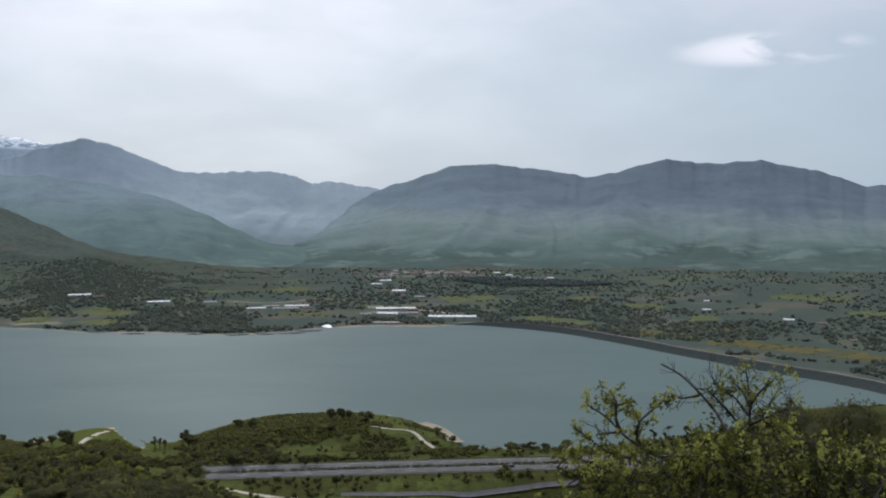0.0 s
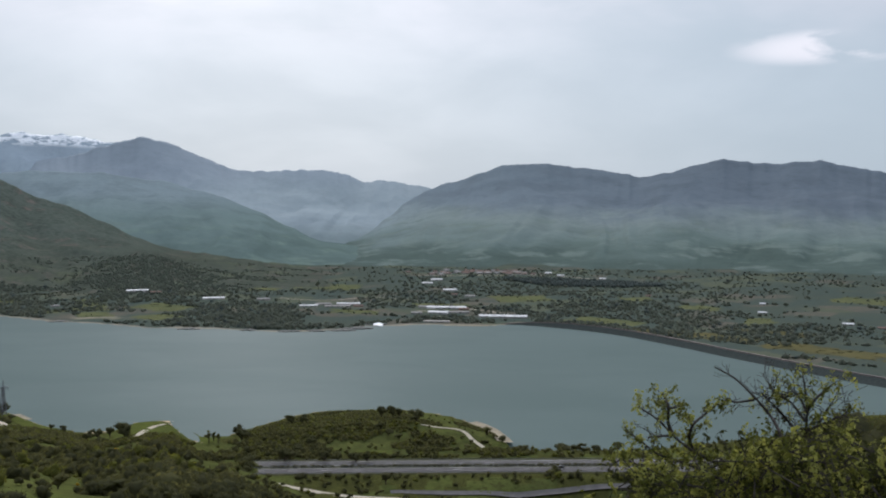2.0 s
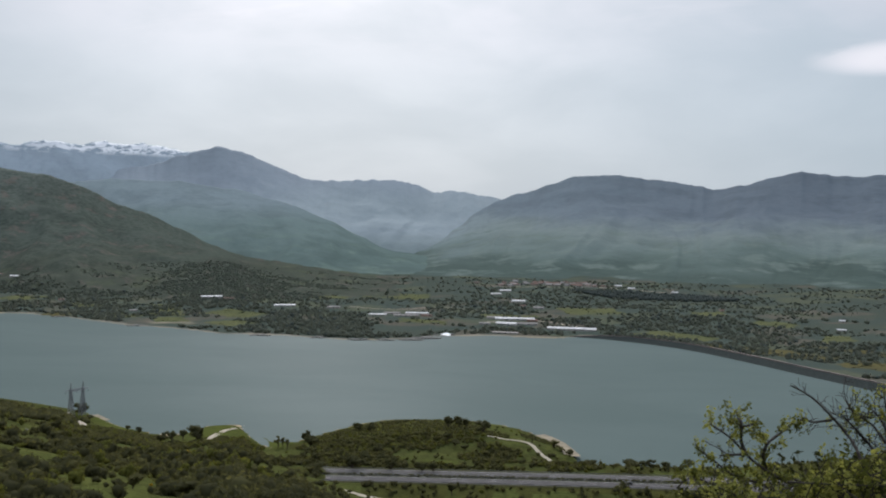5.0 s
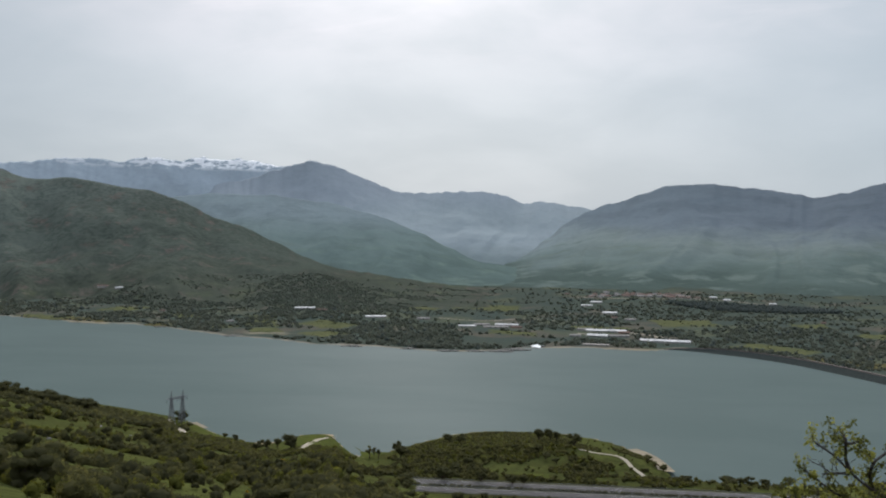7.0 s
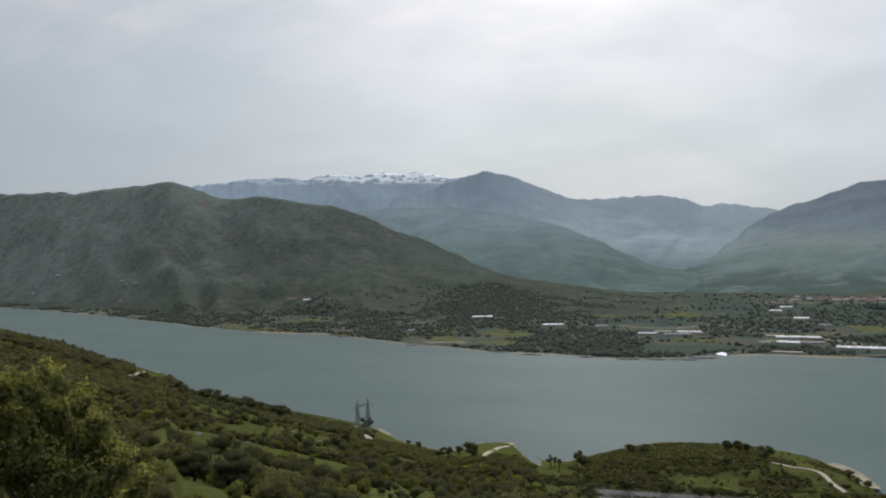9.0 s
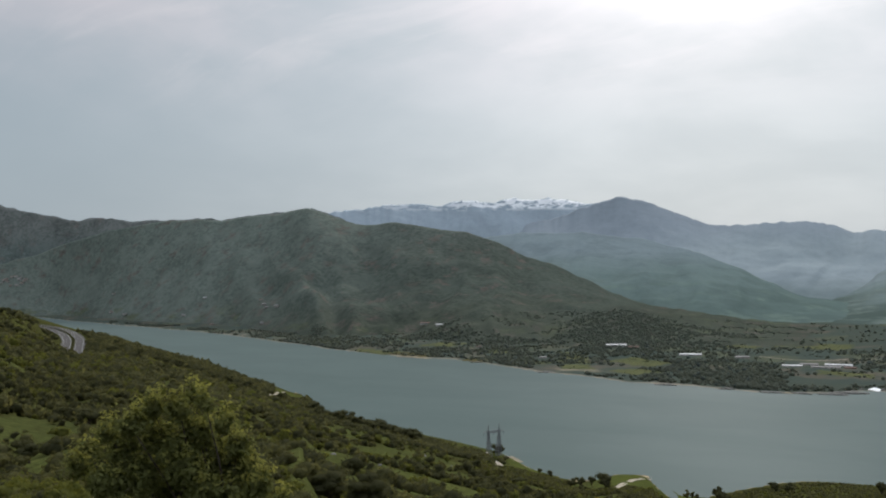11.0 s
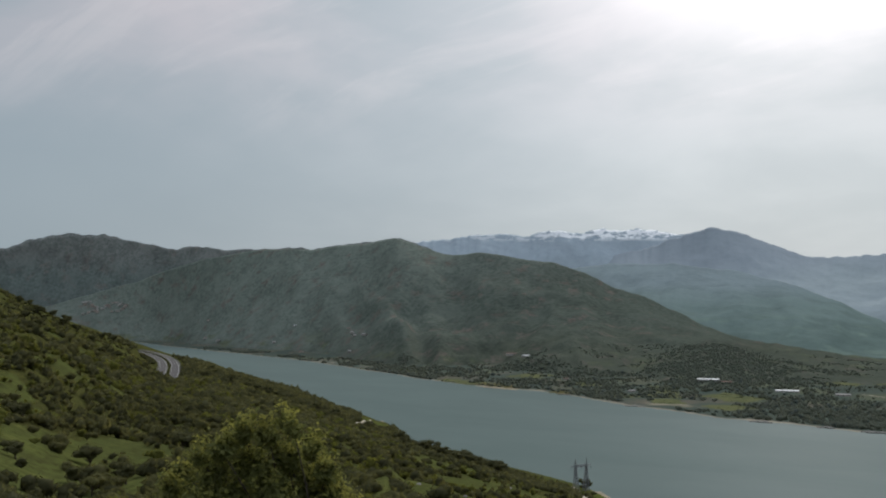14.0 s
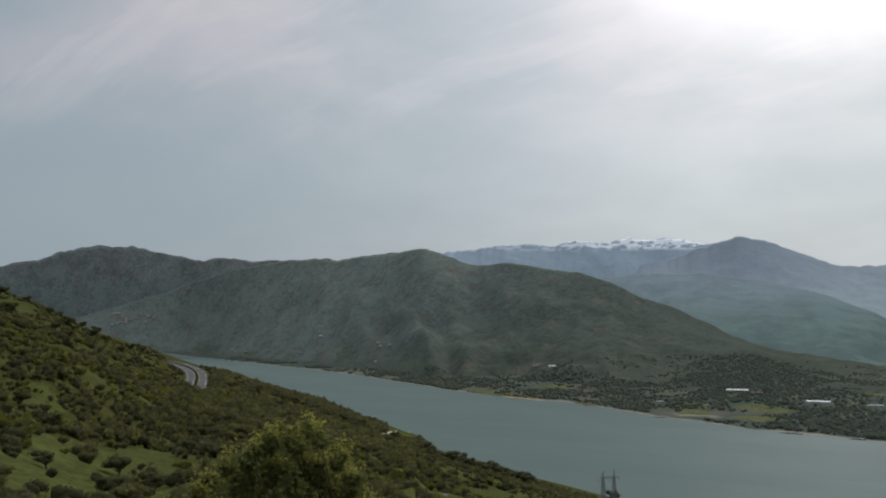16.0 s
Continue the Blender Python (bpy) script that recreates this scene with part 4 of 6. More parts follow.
W, G, R_, S_ = "white_wall", "grey_roof", "red_roof", "white_roof"
SHEDS = [
    (-0.6, 1332, 70, 15, 4.6, 2.0, W, S_, -2, "long white farm shed with a pale metal roof"),
    (3.0, 1432, 62, 13, 4.0, 1.8, W, S_, 3, "white warehouse with a pale roof"), (4.3, 1446, 24, 10, 4.0, 1.6, W, G, 8, "small warehouse with a grey roof"),
    (3.5, 1362, 30, 14, 4.5, 2.0, W, S_, -12, "white shed with a bright metal roof"), (2.3, 1372, 34, 8, 3.5, 1.4, W, G, 6, "low store shed with grey roof"),
    (1.9, 1416, 16, 9, 3.5, 1.5, "red_roof", R_, 4, "rust-red barn beside the warehouses"), (3.6, 1270, 36, 8, 2.6, 1.0, "concrete", "concrete", 0, "low concrete building by the shore"),
    (4.9, 1352, 16, 9, 3.4, 1.4, W, G, 0, "small white house with a grey roof"), (2.8, 1742, 26, 13, 5.0, 2.0, W, S_, 3, "white warehouse near the village"),
    (3.65, 1975, 24, 13, 5, 2.0, W, S_, 10, "white warehouse at the village edge"), (4.2, 1900, 22, 10, 4, 1.5, W, S_, -8, "white farm building below the village"),
    (1.5, 1622, 18, 10, 4, 1.6, W, G, -6, "farm building with a grey roof"), (2.5, 1652, 10, 8, 4, 1.6, W, R_, 5, "small farmhouse with a red roof"),
    (11.7, 1452, 28, 9, 3.2, 1.2, W, S_, 2, "pale farm shed among valley fields"), (10.8, 1480, 26, 10, 3.5, 1.5, "concrete", G, 4, "grey cattle shed among valley fields"),
    (9.9, 1442, 40, 10, 3.2, 1.3, "concrete", G, 3, "long grey cattle shed with fibre roof"), (9.2, 1482, 38, 10, 3.5, 1.5, W, S_, -3, "pale farm shed with a metal roof"),
    (8.6, 1452, 16, 9, 3, 1.2, "red_roof", R_, 6, "farm building with a red roof"), (21.95, 1672, 36, 11, 4, 1.6, W, S_, 3, "long farm shed with white roof"),
    (20.9, 1650, 18, 9, 3.6, 1.6, "red_roof", R_, -5, "brown farm building beside a shed"), (17.5, 1580, 36, 10, 3.8, 1.6, W, S_, 2, "farm shed with a pale roof"),
    (14.5, 1570, 22, 10, 4, 1.8, "concrete", G, 5, "grey farmhouse among valley fields"), (-4.2, 2112, 15, 9, 4.5, 1.8, W, S_, 0, "white house by the plantation"),
    (-3.4, 2220, 16, 9, 4.5, 1.8, W, S_, 0, "white house above the village"), (-16.3, 1570, 9, 7, 4, 1.6, W, S_, 0, "small white house among trees"),
    (-16.3, 1452, 13, 7, 3, 1.2, W, S_, 0, "small white shed among trees"), (-22.8, 1315, 12, 8, 3, 1.4, W, R_, 4, "white cottage with a tile roof"),
    (-21.0, 1336, 14, 8, 3, 1.4, W, S_, -4, "small pale farm shed behind the dam"), (-9.6, 1648, 8, 7, 4, 1.6, W, R_, 0, "small white cottage among fields"),
    (-6.8, 2040, 14, 9, 4, 1.6, W, S_, 0, "white house at the plantation's edge"), (-24.5, 1180, 9, 7, 3, 1.4, W, R_, 3, "small cottage behind the dam"),
    (37.3, 706, 6, 5, 4.5, 1.2, W, R_, 10, "small white hut among shore oaks"),
    (30.5, 1745, 10, 8, 3, 1.4, W, R_, 0, "small cottage above the far shore"), (26.5, 1560, 12, 8, 3, 1.4, "concrete", G, 3, "grey barn above the far shore"),
]
for az_, r_, l_, w_, h_, rise_, wall_, roof_, turn_, label_ in SHEDS:
    building("farm_building" if "house" not in label_ and "cottage" not in label_ else "house", az_, r_, l_, w_, h_, rise_, wall_, roof_, turn_, label_,
             "house" if "house" in label_ and "ware" not in label_ or "cottage" in label_ else "farm building")

rng = random.Random(5)
for k in range(62):     # the village at the foot of the mountains
    az_ = rng.gauss(0.9, 1.9)
    if az_ < -2.6:
        continue
    r_ = 2135 + 60 * rng.random() + 140 * rng.random() ** 2 - 14 * abs(az_ - 0.9)
    roof_ = rng.choice(("red_roof", "red_roof", "red_roof", "grey_roof"))
    wall_ = rng.choice(("white_wall", "white_wall", "concrete", "concrete"))
    building("house", az_, r_, rng.uniform(9, 16), rng.uniform(7, 10), rng.uniform(4, 7.5), 2.0, wall_, roof_, rng.uniform(-40, 40),
             "village house with %s walls and a %s roof" % ("white" if wall_ == "white_wall" else "grey", "red tile" if roof_ == "red_roof" else "grey"),
             "house", "village houses", openings=False)
for k in range(9):     # scattered houses on the slope at the lake's far end
    az_, t_ = rng.uniform(43, 56), rng.uniform(0.08, 0.34)
    r_, z_ = hill_point("hill_front", az_, t_)
    ob = building("house", az_, r_, rng.uniform(8, 14), 8, rng.uniform(3.5, 6), 1.8, rng.choice(("concrete", "concrete", "white_wall")),
                  rng.choice(("red_roof", "grey_roof", "grey_roof")), rng.uniform(-40, 40), "scattered hillside house above the lake's far end", "house", "hillside houses", openings=False)
    ob.location.z = z_ - 0.8


def seen_on_hill(az, el):
    """Distance at which the hill's face is met at a bearing and an angle from the eye."""
    az_g, t_g, start, rc, Z = FORMS["hill_front"]
    i = min(max(int((az - az_g[0]) / (az_g[1] - az_g[0])), 0), len(az_g) - 1)
    r = start[i] + (rc[i] - start[i]) * t_g[:70]
    angle = np.degrees(np.arctan2(Z[:70, i] - EYE, r))
    return float(r[min(int(np.argmax(angle > el)), 68)])


for az_, el_, l_, wall_, roof_, label_ in ((33.75, -3.2, 34, W, R_, "low lakeside farm on the hill's foot"), (33.0, -3.3, 16, W, S_, "white farm annex beside a hillside farm"),
                                           (47.5, -1.43, 9, W, S_, "white cottage on the wooded hillside"), (52.7, -1.0, 12, W, R_, "pale house on the wooded hillside")):
    building("house", az_, seen_on_hill(az_, el_), l_, 9, 6, 1.6, wall_, roof_, 3, label_, "house")
for k in range(30):     # village at the lake's far end
    az_, el_ = rng.gauss(58.9, 1.3), rng.gauss(-0.25, 0.2)
    if az_ > 60.3:
        continue
    wall_, roof_ = rng.choice(("white_wall", "concrete", "concrete")), rng.choice(("red_roof", "red_roof", "grey_roof"))
    building("house", az_, seen_on_hill(az_, el_), rng.uniform(9, 16), 9, rng.uniform(6, 9), 2.0, wall_, roof_, rng.uniform(-40, 40),
             "hillside village house with %s walls" % ("white" if wall_ == "white_wall" else "grey"), "house", "lakeside village houses", openings=False)
building("church_tower", 59.1, seen_on_hill(59.1, -0.5), 7, 7, 34, 3.0, W, G, 10, "pale church tower above village houses", "church tower", openings=False)


# ---------------------------------------------------------------- pylon, outlet
def build_pylon(az, r, turn):
    """Portal pylon: two lattice masts that carry one lattice beam."""
    p = polar(az, r, 0)
    z = float(ground_z(p.x, p.y)) - 0.3
    top = thing("electricity_pylon", p.x, p.y, z, turn + az, "grey lattice steel portal pylon with two masts", "pylon")
    H_, gap = 19.5, 5.0

    def lattice(bm, a0, a1, b0, b1, n, w):
        """Zigzag between two legs a0-a1 and b0-b1."""
        for k in range(n):
            pa, pb = a0.lerp(a1, k / n), b0.lerp(b1, (k + 1) / n)
            qa, qb = b0.lerp(b1, k / n), a0.lerp(a1, (k + 1) / n)
            add_bar(bm, pa, pb, w)
            add_bar(bm, qa, qb, w)

    for s in (-1, 1):
        cx = s * gap
        lean = s * 0.25
        base = [Vector((cx - lean + dx, dy, 0)) for dx, dy in ((-2.1, -1.6), (2.1, -1.6), (2.1, 1.6), (-2.1, 1.6))]
        head = [Vector((cx + lean + dx, dy, H_)) for dx, dy in ((-0.4, -0.4), (0.4, -0.4), (0.4, 0.4), (-0.4, 0.4))]
        bm = bmesh.new()
        for a, b in zip(base, head):
            add_bar(bm, a, b, 0.26)
        for k in range(4):
            lattice(bm, base[k], head[k], base[(k + 1) % 4], head[(k + 1) % 4], 8, 0.1)
        mast = part("mast", bm, M["steel"], top)
        bm = bmesh.new()
        tip = Vector((cx + lean, 0, H_ + 5.8))
        for q in head:
            add_bar(bm, q, tip, 0.12)
        part("peak", bm, M["steel"], mast)
    bm = bmesh.new()
    L_ = 9.8
    corner = [(-0.6, H_ - 0.7), (0.6, H_ - 0.7), (0.6, H_ + 0.7), (-0.6, H_ + 0.7)]
    for y, zz in corner:
        add_bar(bm, (-L_, y * 0.3, H_), (-L_ + 3, y, zz), 0.1)
        add_bar(bm, (-L_ + 3, y, zz), (L_ - 3, y, zz), 0.2)
        add_bar(bm, (L_ - 3, y, zz), (L_, y * 0.3, H_), 0.1)
    for k in range(4):
        (y0, z0), (y1, z1) = corner[k], corner[(k + 1) % 4]
        lattice(bm, Vector((-L_ + 3, y0, z0)), Vector((L_ - 3, y0, z0)), Vector((-L_ + 3, y1, z1)), Vector((L_ - 3, y1, z1)), 10, 0.05)
    beam = part("cross_beam", bm, M["steel"], top)
    for x in (-L_ + 0.3, 0.0, L_ - 0.3):
        bm = bmesh.new()
        for k in range(6):
            bmesh.ops.create_cone(bm, cap_ends=True, segments=8, radius1=0.22, radius2=0.16, depth=0.16, matrix=Matrix.Translation((x, 0, H_ - 1.0 - k * 0.3)))
        add_bar(bm, (x, 0, H_ - 0.6), (x, 0, H_ - 2.8), 0.05)
        part("insulator", bm, M["dark_glass"], beam)
    return top


build_pylon(29.62, 708, 38)


def build_outlet():
    """White stone heap and chute where a stream enters the lake."""
    p = polar(7.5, 1236, 0)
    top = thing("stream_outlet", p.x, p.y, 0, 7.5, "white foaming chute of a stream entering the lake", "stream outlet")
    bm = bmesh.new()
    bmesh.ops.create_grid(bm, x_segments=14, y_segments=8, size=1)
    for v in bm.verts:
        x, y = v.co.x, v.co.y
        crest = max(0.0, 1 - abs(x - 0.35) / (0.9 if x < 0.35 else 0.55))
        v.co = Vector((x * 15.0, y * 6.0 + 3, 3.6 * crest * (0.5 + 0.5 * y) + 0.4 * noise.noise(Vector((x * 3, y * 3, 0)))))
    bmesh.ops.solidify(bm, geom=bm.faces[:], thickness=1.0)
    part("chute", bm, M["foam"], top)
    bm = bmesh.new()
    for x, y, s in ((-12, 4, 2.2), (13, 6, 2.6), (-9, 7, 1.8), (11, 2, 1.6)):
        bmesh.ops.create_icosphere(bm, subdivisions=2, radius=s, matrix=Matrix.Translation((x, y, 0.4)))
    for v in bm.verts:
        v.co += noise.noise_vector(v.co * 0.5) * 0.6
    part("rocks", bm, M["rock"], top)


def build_shore_rocks(az, r, l, seed):
    """A row of low dark rocks at the water's edge, each one a thing."""
    base, rnd_ = pose(*polar(az, r, 0.3), 0, 0, az), random.Random(seed)
    for k in range(7):
        u = (k - 3) / 3
        s_ = l * (0.2 - 0.12 * abs(u)) * rnd_.uniform(0.7, 1.2)
        at = Vector((u * l * 0.5, rnd_.uniform(-3, 3), 0))
        bm = bmesh.new()
        bmesh.ops.create_icosphere(bm, subdivisions=2, radius=s_, matrix=Matrix.Diagonal((1.4, 1, 0.42, 1)))
        for v in bm.verts:
            v.co += noise.noise_vector((v.co + at) * 0.35 + Vector((seed, 0, 0))) * 0.9
        me = bpy.data.meshes.new("shore_rock")
        bm.to_mesh(me)
        bm.free()
        me.materials.append(M["rock"])
        ob = new("shore_rock", me)
        ob.matrix_basis = base @ Matrix.Translation(at)
        tagged(ob, "low dark rock at the edge of the lake", "rock", "far shore rocks")


for k, (az_, r_, l_) in enumerate(((8.55, 1203, 34), (9.6, 1183, 30), (11.2, 1180, 22), (12.9, 1180, 26), (15.4, 1200, 20), (19.0, 1226, 24), (26.3, 1362, 24), (30.6, 1512, 22))):
    build_shore_rocks(az_, r_, l_, k)
M["foam"] = mat_plain_noise("white_foam", (0.86, 0.87, 0.88), (0.74, 0.76, 0.78), 0.4, 0.7, 0.6, 0.3)
build_outlet()

# ---------------------------------------------------------------- plants
def ico(sub):
    bm = bmesh.new()
    bmesh.ops.create_icosphere(bm, subdivisions=sub, radius=1)
    v = np.array([q.co[:] for q in bm.verts])
    f = np.array([[w.index for w in q.verts] for q in bm.faces])
    bm.free()
    return v, f


ICO1, ICO2 = ico(1), ico(2)


def leaf_quads(rs, centre, normal, size, thin=0.55):
    """Leaf-shaped quads at the centres, roughly across the normals."""
    n = len(centre)
    d = normal + rs.normal(0, 0.7, (n, 3))
    d /= np.linalg.norm(d, axis=1)[:, None] + 1e-9
    a = np.cross(d, rs.normal(0, 1, (n, 3)))
    a /= np.linalg.norm(a, axis=1)[:, None] + 1e-9
    b = np.cross(d, a)
    s = (size * rs.uniform(0.6, 1.3, n))[:, None]
    bend = d * s * 0.2
    v = np.stack([centre - a * s, centre - b * s * thin + bend, centre + a * s, centre + b * s * thin + bend], 1).reshape(-1, 3)
    f = np.arange(4 * n).reshape(n, 4)
    return v, f


def clump_shape(rs, radius, lumps, sub, quads, leaf, flat=0.8, ragged=0.28, heart=0.86):
    """A bush or crown: lumpy cores with leaf tufts on them. Returns vertices and triangles."""
    V, F, n0 = [], [], 0
    base_v, base_f = ICO2 if sub == 2 else ICO1
    for k in range(lumps):
        if lumps == 1:
            c, rad = np.zeros(3), radius
        else:
            a = rs.uniform(0, 2 * np.pi)
            d = radius * 0.48 * math.sqrt(rs.uniform(0, 1))
            c = np.array([d * math.cos(a), d * math.sin(a), rs.uniform(-0.2, 0.45) * radius])
            rad = radius * rs.uniform(0.45, 0.7)
        wob = 1 + ragged * rs.normal(0, 1, len(base_v))[:, None] * 0.6
        core = base_v * wob * rad * np.array([1, 1, flat]) * heart + c
        V.append(core)
        F.append(base_f + n0)
        n0 += len(core)
        m = quads // lumps
        p = rs.normal(0, 1, (m, 3))
        p[:, 2] = np.abs(p[:, 2]) * 0.9 - 0.35
        p /= np.linalg.norm(p, axis=1)[:, None]
        cen = p * rad * np.array([1, 1, flat]) * rs.uniform(heart - 0.04, 1.14, m)[:, None] + c
        v, q = leaf_quads(rs, cen, p, np.full(m, leaf))
        t = np.concatenate([q[:, [0, 1, 2]], q[:, [0, 2, 3]]])
        V.append(v)
        F.append(t + n0)
        n0 += len(v)
    return np.concatenate(V), np.concatenate(F)


def scatter(name, shapes, xyz, size, rs, mats, label, category, tall=1.0, mat_choice=None):
    """Many plants in one mesh, kind stuff."""
    V, F, I, n0 = [], [], [], 0
    pick = rs.integers(0, len(shapes), len(xyz))
    for i, (p, s) in enumerate(zip(xyz, size)):
        v, f = shapes[pick[i]]
        a = rs.uniform(0, 2 * np.pi)
        c, sn = math.cos(a), math.sin(a)
        w = np.empty_like(v)
        w[:, 0] = (v[:, 0] * c - v[:, 1] * sn) * s + p[0]
        w[:, 1] = (v[:, 0] * sn + v[:, 1] * c) * s + p[1]
        w[:, 2] = v[:, 2] * s * tall * rs.uniform(0.85, 1.2) + p[2]
        V.append(w)
        F.append(f + n0)
        n0 += len(v)
        I.append(np.full(len(f), mat_choice[i] if mat_choice is not None else 0))
    V, F, I = np.concatenate(V), np.concatenate(F), np.concatenate(I)
    me = bpy.data.meshes.new(name)
    me.vertices.add(len(V))
    me.vertices.foreach_set("co", V.astype(np.float32).ravel())
    me.loops.add(3 * len(F))
    me.loops.foreach_set("vertex_index", F.astype(np.int32).ravel())
    me.polygons.add(len(F))
    me.polygons.foreach_set("loop_start", np.arange(0, 3 * len(F), 3, dtype=np.int32))
    me.polygons.foreach_set("material_index", I.astype(np.int32))
    for m in mats:
        me.materials.append(m)
    me.update(calc_edges=True)
    return tagged(new(name, me), label, category, kind="stuff")


rs = np.random.default_rng(11)
BUSH_FINE = [clump_shape(rs, 1.0, 5, 1, 150, 0.125, 0.95, 0.28, 0.78) for _ in range(8)]
BUSH_NEAR = [clump_shape(rs, 1.0, 5, 1, 380, 0.1, 0.95, 0.2, 0.76) for _ in range(4)]
BUSH = [clump_shape(rs, 1.0, 2, 1, 24, 0.25, 0.9, 0.3, 0.8) for _ in range(10)]
BUSH_FAR = [clump_shape(rs, 1.0, 1, 1, 13, 0.32, 0.85, 0.32) for _ in range(10)]
FAR_TUFT = [clump_shape(rs, 1.0, 1, 1, 6, 0.4, 0.85, 0.3) for _ in range(10)]


def place(az, r):
    x, y = -r * np.sin(np.radians(az)), r * np.cos(np.radians(az))
    return np.stack([x, y, land(az, r)], -1)


TRACK_LINES = [(draped(p, 6.0), w) for _, p, w, _, _ in TRACKS]
GRASS_LINES = [(draped(p, 6.0), w) for _, p, w in GRASS] + [(draped(p, 20.0), w - 14) for p, w in FIELDS]


def clear_of_roads(p):
    ok = np.ones(len(p), bool)
    ok &= ~((np.abs(p[:, 1] - road_line(p[:, 0])) < 16.5) & (p[:, 0] > -142))
    ok &= line_distance(p[:, 0], p[:, 1], FAR_ROAD)[0] > 15.2
    for l, w in TRACK_LINES + GRASS_LINES:
        ok &= line_distance(p[:, 0], p[:, 1], [tuple(q) for q in l[::2]] + [tuple(l[-1])])[0] > w / 2 + 2.0
    return ok


def near_scrub():
    n = 40000
    az = rs.uniform(-33, 69, n)
    r = np.sqrt(rs.uniform(0.0, 1, n)) * 1120
    r = np.where(rs.uniform(0, 1, n) < 0.1, rs.uniform(40, 320, n), r)
    rsh, edge_ = along(az, NEAR, 3), along(az, NEAR, 2)
    keep = (r > 40) & (r < np.minimum(rsh - 4, edge_ + 60)) & ((az < 57) | (r < edge_ + 8))
    az, r = az[keep], r[keep]
    # the headland and the shore carry a close low cover
    m = 7500
    az2 = rs.uniform(-2, 31, m)
    r2 = rs.uniform(515, 715, m)
    ok = r2 < along(az2, NEAR, 3) - 5
    az, r = np.concatenate([az, az2[ok]]), np.concatenate([r, r2[ok]])
    p = place(az, r)
    keep = (open_ground(p[:, 0], p[:, 1]) < scrub_limit(az, r) + 0.08 * rs.normal(0, 1, len(p))) & clear_of_roads(p) & (p[:, 2] > 2.4)
    keep |= (rs.uniform(0, 1, len(p)) < 0.05) & clear_of_roads(p) & (p[:, 2] > 2.4)
    # thinner in front of the motorway, and out of sight behind the near shoulder
    low = (az < 15) & (r < 480) & (r > 130)
    keep &= ~(low & (rs.uniform(0, 1, len(p)) < 0.08))
    # nothing planted on the bank below the lowest view
    down = np.degrees(np.arctan2(p[:, 2] + 2.5 - EYE, r))
    keep &= down > np.interp(az, (-33, 0, 26, 50, 66), (-16.4, -17.9, -16.2, -14.2, -10.9))
    az, r, p, low = az[keep], r[keep], p[keep], low[keep]
    size = rs.gamma(5.0, 0.36, len(p)) + 0.5
    size = np.clip(size, 0.8, 4.2) * np.where(r > 330, 1.15, 0.95)
    size = np.where(low, np.minimum(size, 1.9), size)
    size = np.where((az < 30) & (r > 505), np.clip(size * 0.75, 0.5, np.where(r > 596, 1.05, 2.0)), size)
    size = np.where((az > 30) & (r > along(az, NEAR, 2) - 90), np.minimum(size, 1.7), size)
    size = np.where(r < 110, np.minimum(size, 1.4), size)
    drift = fbm(p[:, 0] / 70, p[:, 1] / 70, 3, 51)
    u = rs.uniform(0, 1, len(p)) + 0.25 * drift
    shore = (az < 31) & (r > 515)
    tint = np.where(u < np.where(shore, 0.32, np.where(az < 32, 0.66, 0.48)), 1, np.where(u > np.where(shore, 0.84, 0.84), 2, 0))
    p[:, 2] += 0.36 * size
    # a belt of trees hides the slope's edge above the water
    m = 2600
    az3 = rs.uniform(29, 57, m)
    r3 = along(az3, NEAR, 2) - rs.uniform(-32, 46, m)
    r3 = np.where((az3 > 50) & (rs.uniform(0, 1, m) < 0.6), along(az3, NEAR, 2) - rs.uniform(-10, 320, m), r3)
    a5 = rs.uniform(40.5, 54, 1700)
    r5 = along(a5, NEAR, 2) + rs.uniform(-30, 0, 1700) + np.abs(rs.normal(0, 90, 1700))
    az3, r3, m = np.concatenate([az3, a5]), np.concatenate([r3, r5]), m + 1700
    verge = rounded_line(FAR_ROAD, 8.0)
    k3 = rs.integers(4, len(verge) - 1, 700)
    run = verge[k3 + 1] - verge[k3]
    off = rs.uniform(17, 62, 700) * np.where(rs.uniform(0, 1, 700) < 0.75, 1, -1)
    side = np.stack([run[:, 1], -run[:, 0]], -1) / np.linalg.norm(run[:, :2], axis=1)[:, None]
    q3 = verge[k3, :2] + side * off[:, None]
    a4, r4 = np.degrees(np.arctan2(-q3[:, 0], q3[:, 1])), np.hypot(q3[:, 0], q3[:, 1])
    a4, r4 = a4[r4 < 1330], r4[r4 < 1330]
    az3, r3, m = np.concatenate([az3, a4]), np.concatenate([r3, r4]), m + len(a4)
    p3 = place(az3, r3)
    ok = clear_of_roads(p3) & (p3[:, 2] > 2.4) & (r3 > 420) & ~((np.abs(az3 - 42.4) < 1.0) & (r3 > 900)) & ~((np.abs(az3 - 55.3) < 1.0) & (r3 > 850) & (r3 < 930))
    s3 = rs.uniform(1.2, 3.2, m) * np.where(r3 > 850, 1.35, 1.0)
    p3[:, 2] += 0.45 * s3
    p, r, size, tint = np.concatenate([p, p3[ok]]), np.concatenate([r, r3[ok]]), np.concatenate([size, s3[ok]]), np.concatenate([tint, np.where(rs.uniform(0, 1, ok.sum()) < 0.7, 1, 0)])
    close = r < 125
    fine = (r < 310) & ~close
    mats = [M["scrub"], M["oak"], M["spring"]]
    scatter("scrub", BUSH_FINE, p[fine], size[fine], rs, mats, "dense rounded broom and oak scrub on the hillside", "shrubs", 0.95, tint[fine])
    away = (r >= 310) & (r < 600)
    rest = r >= 600
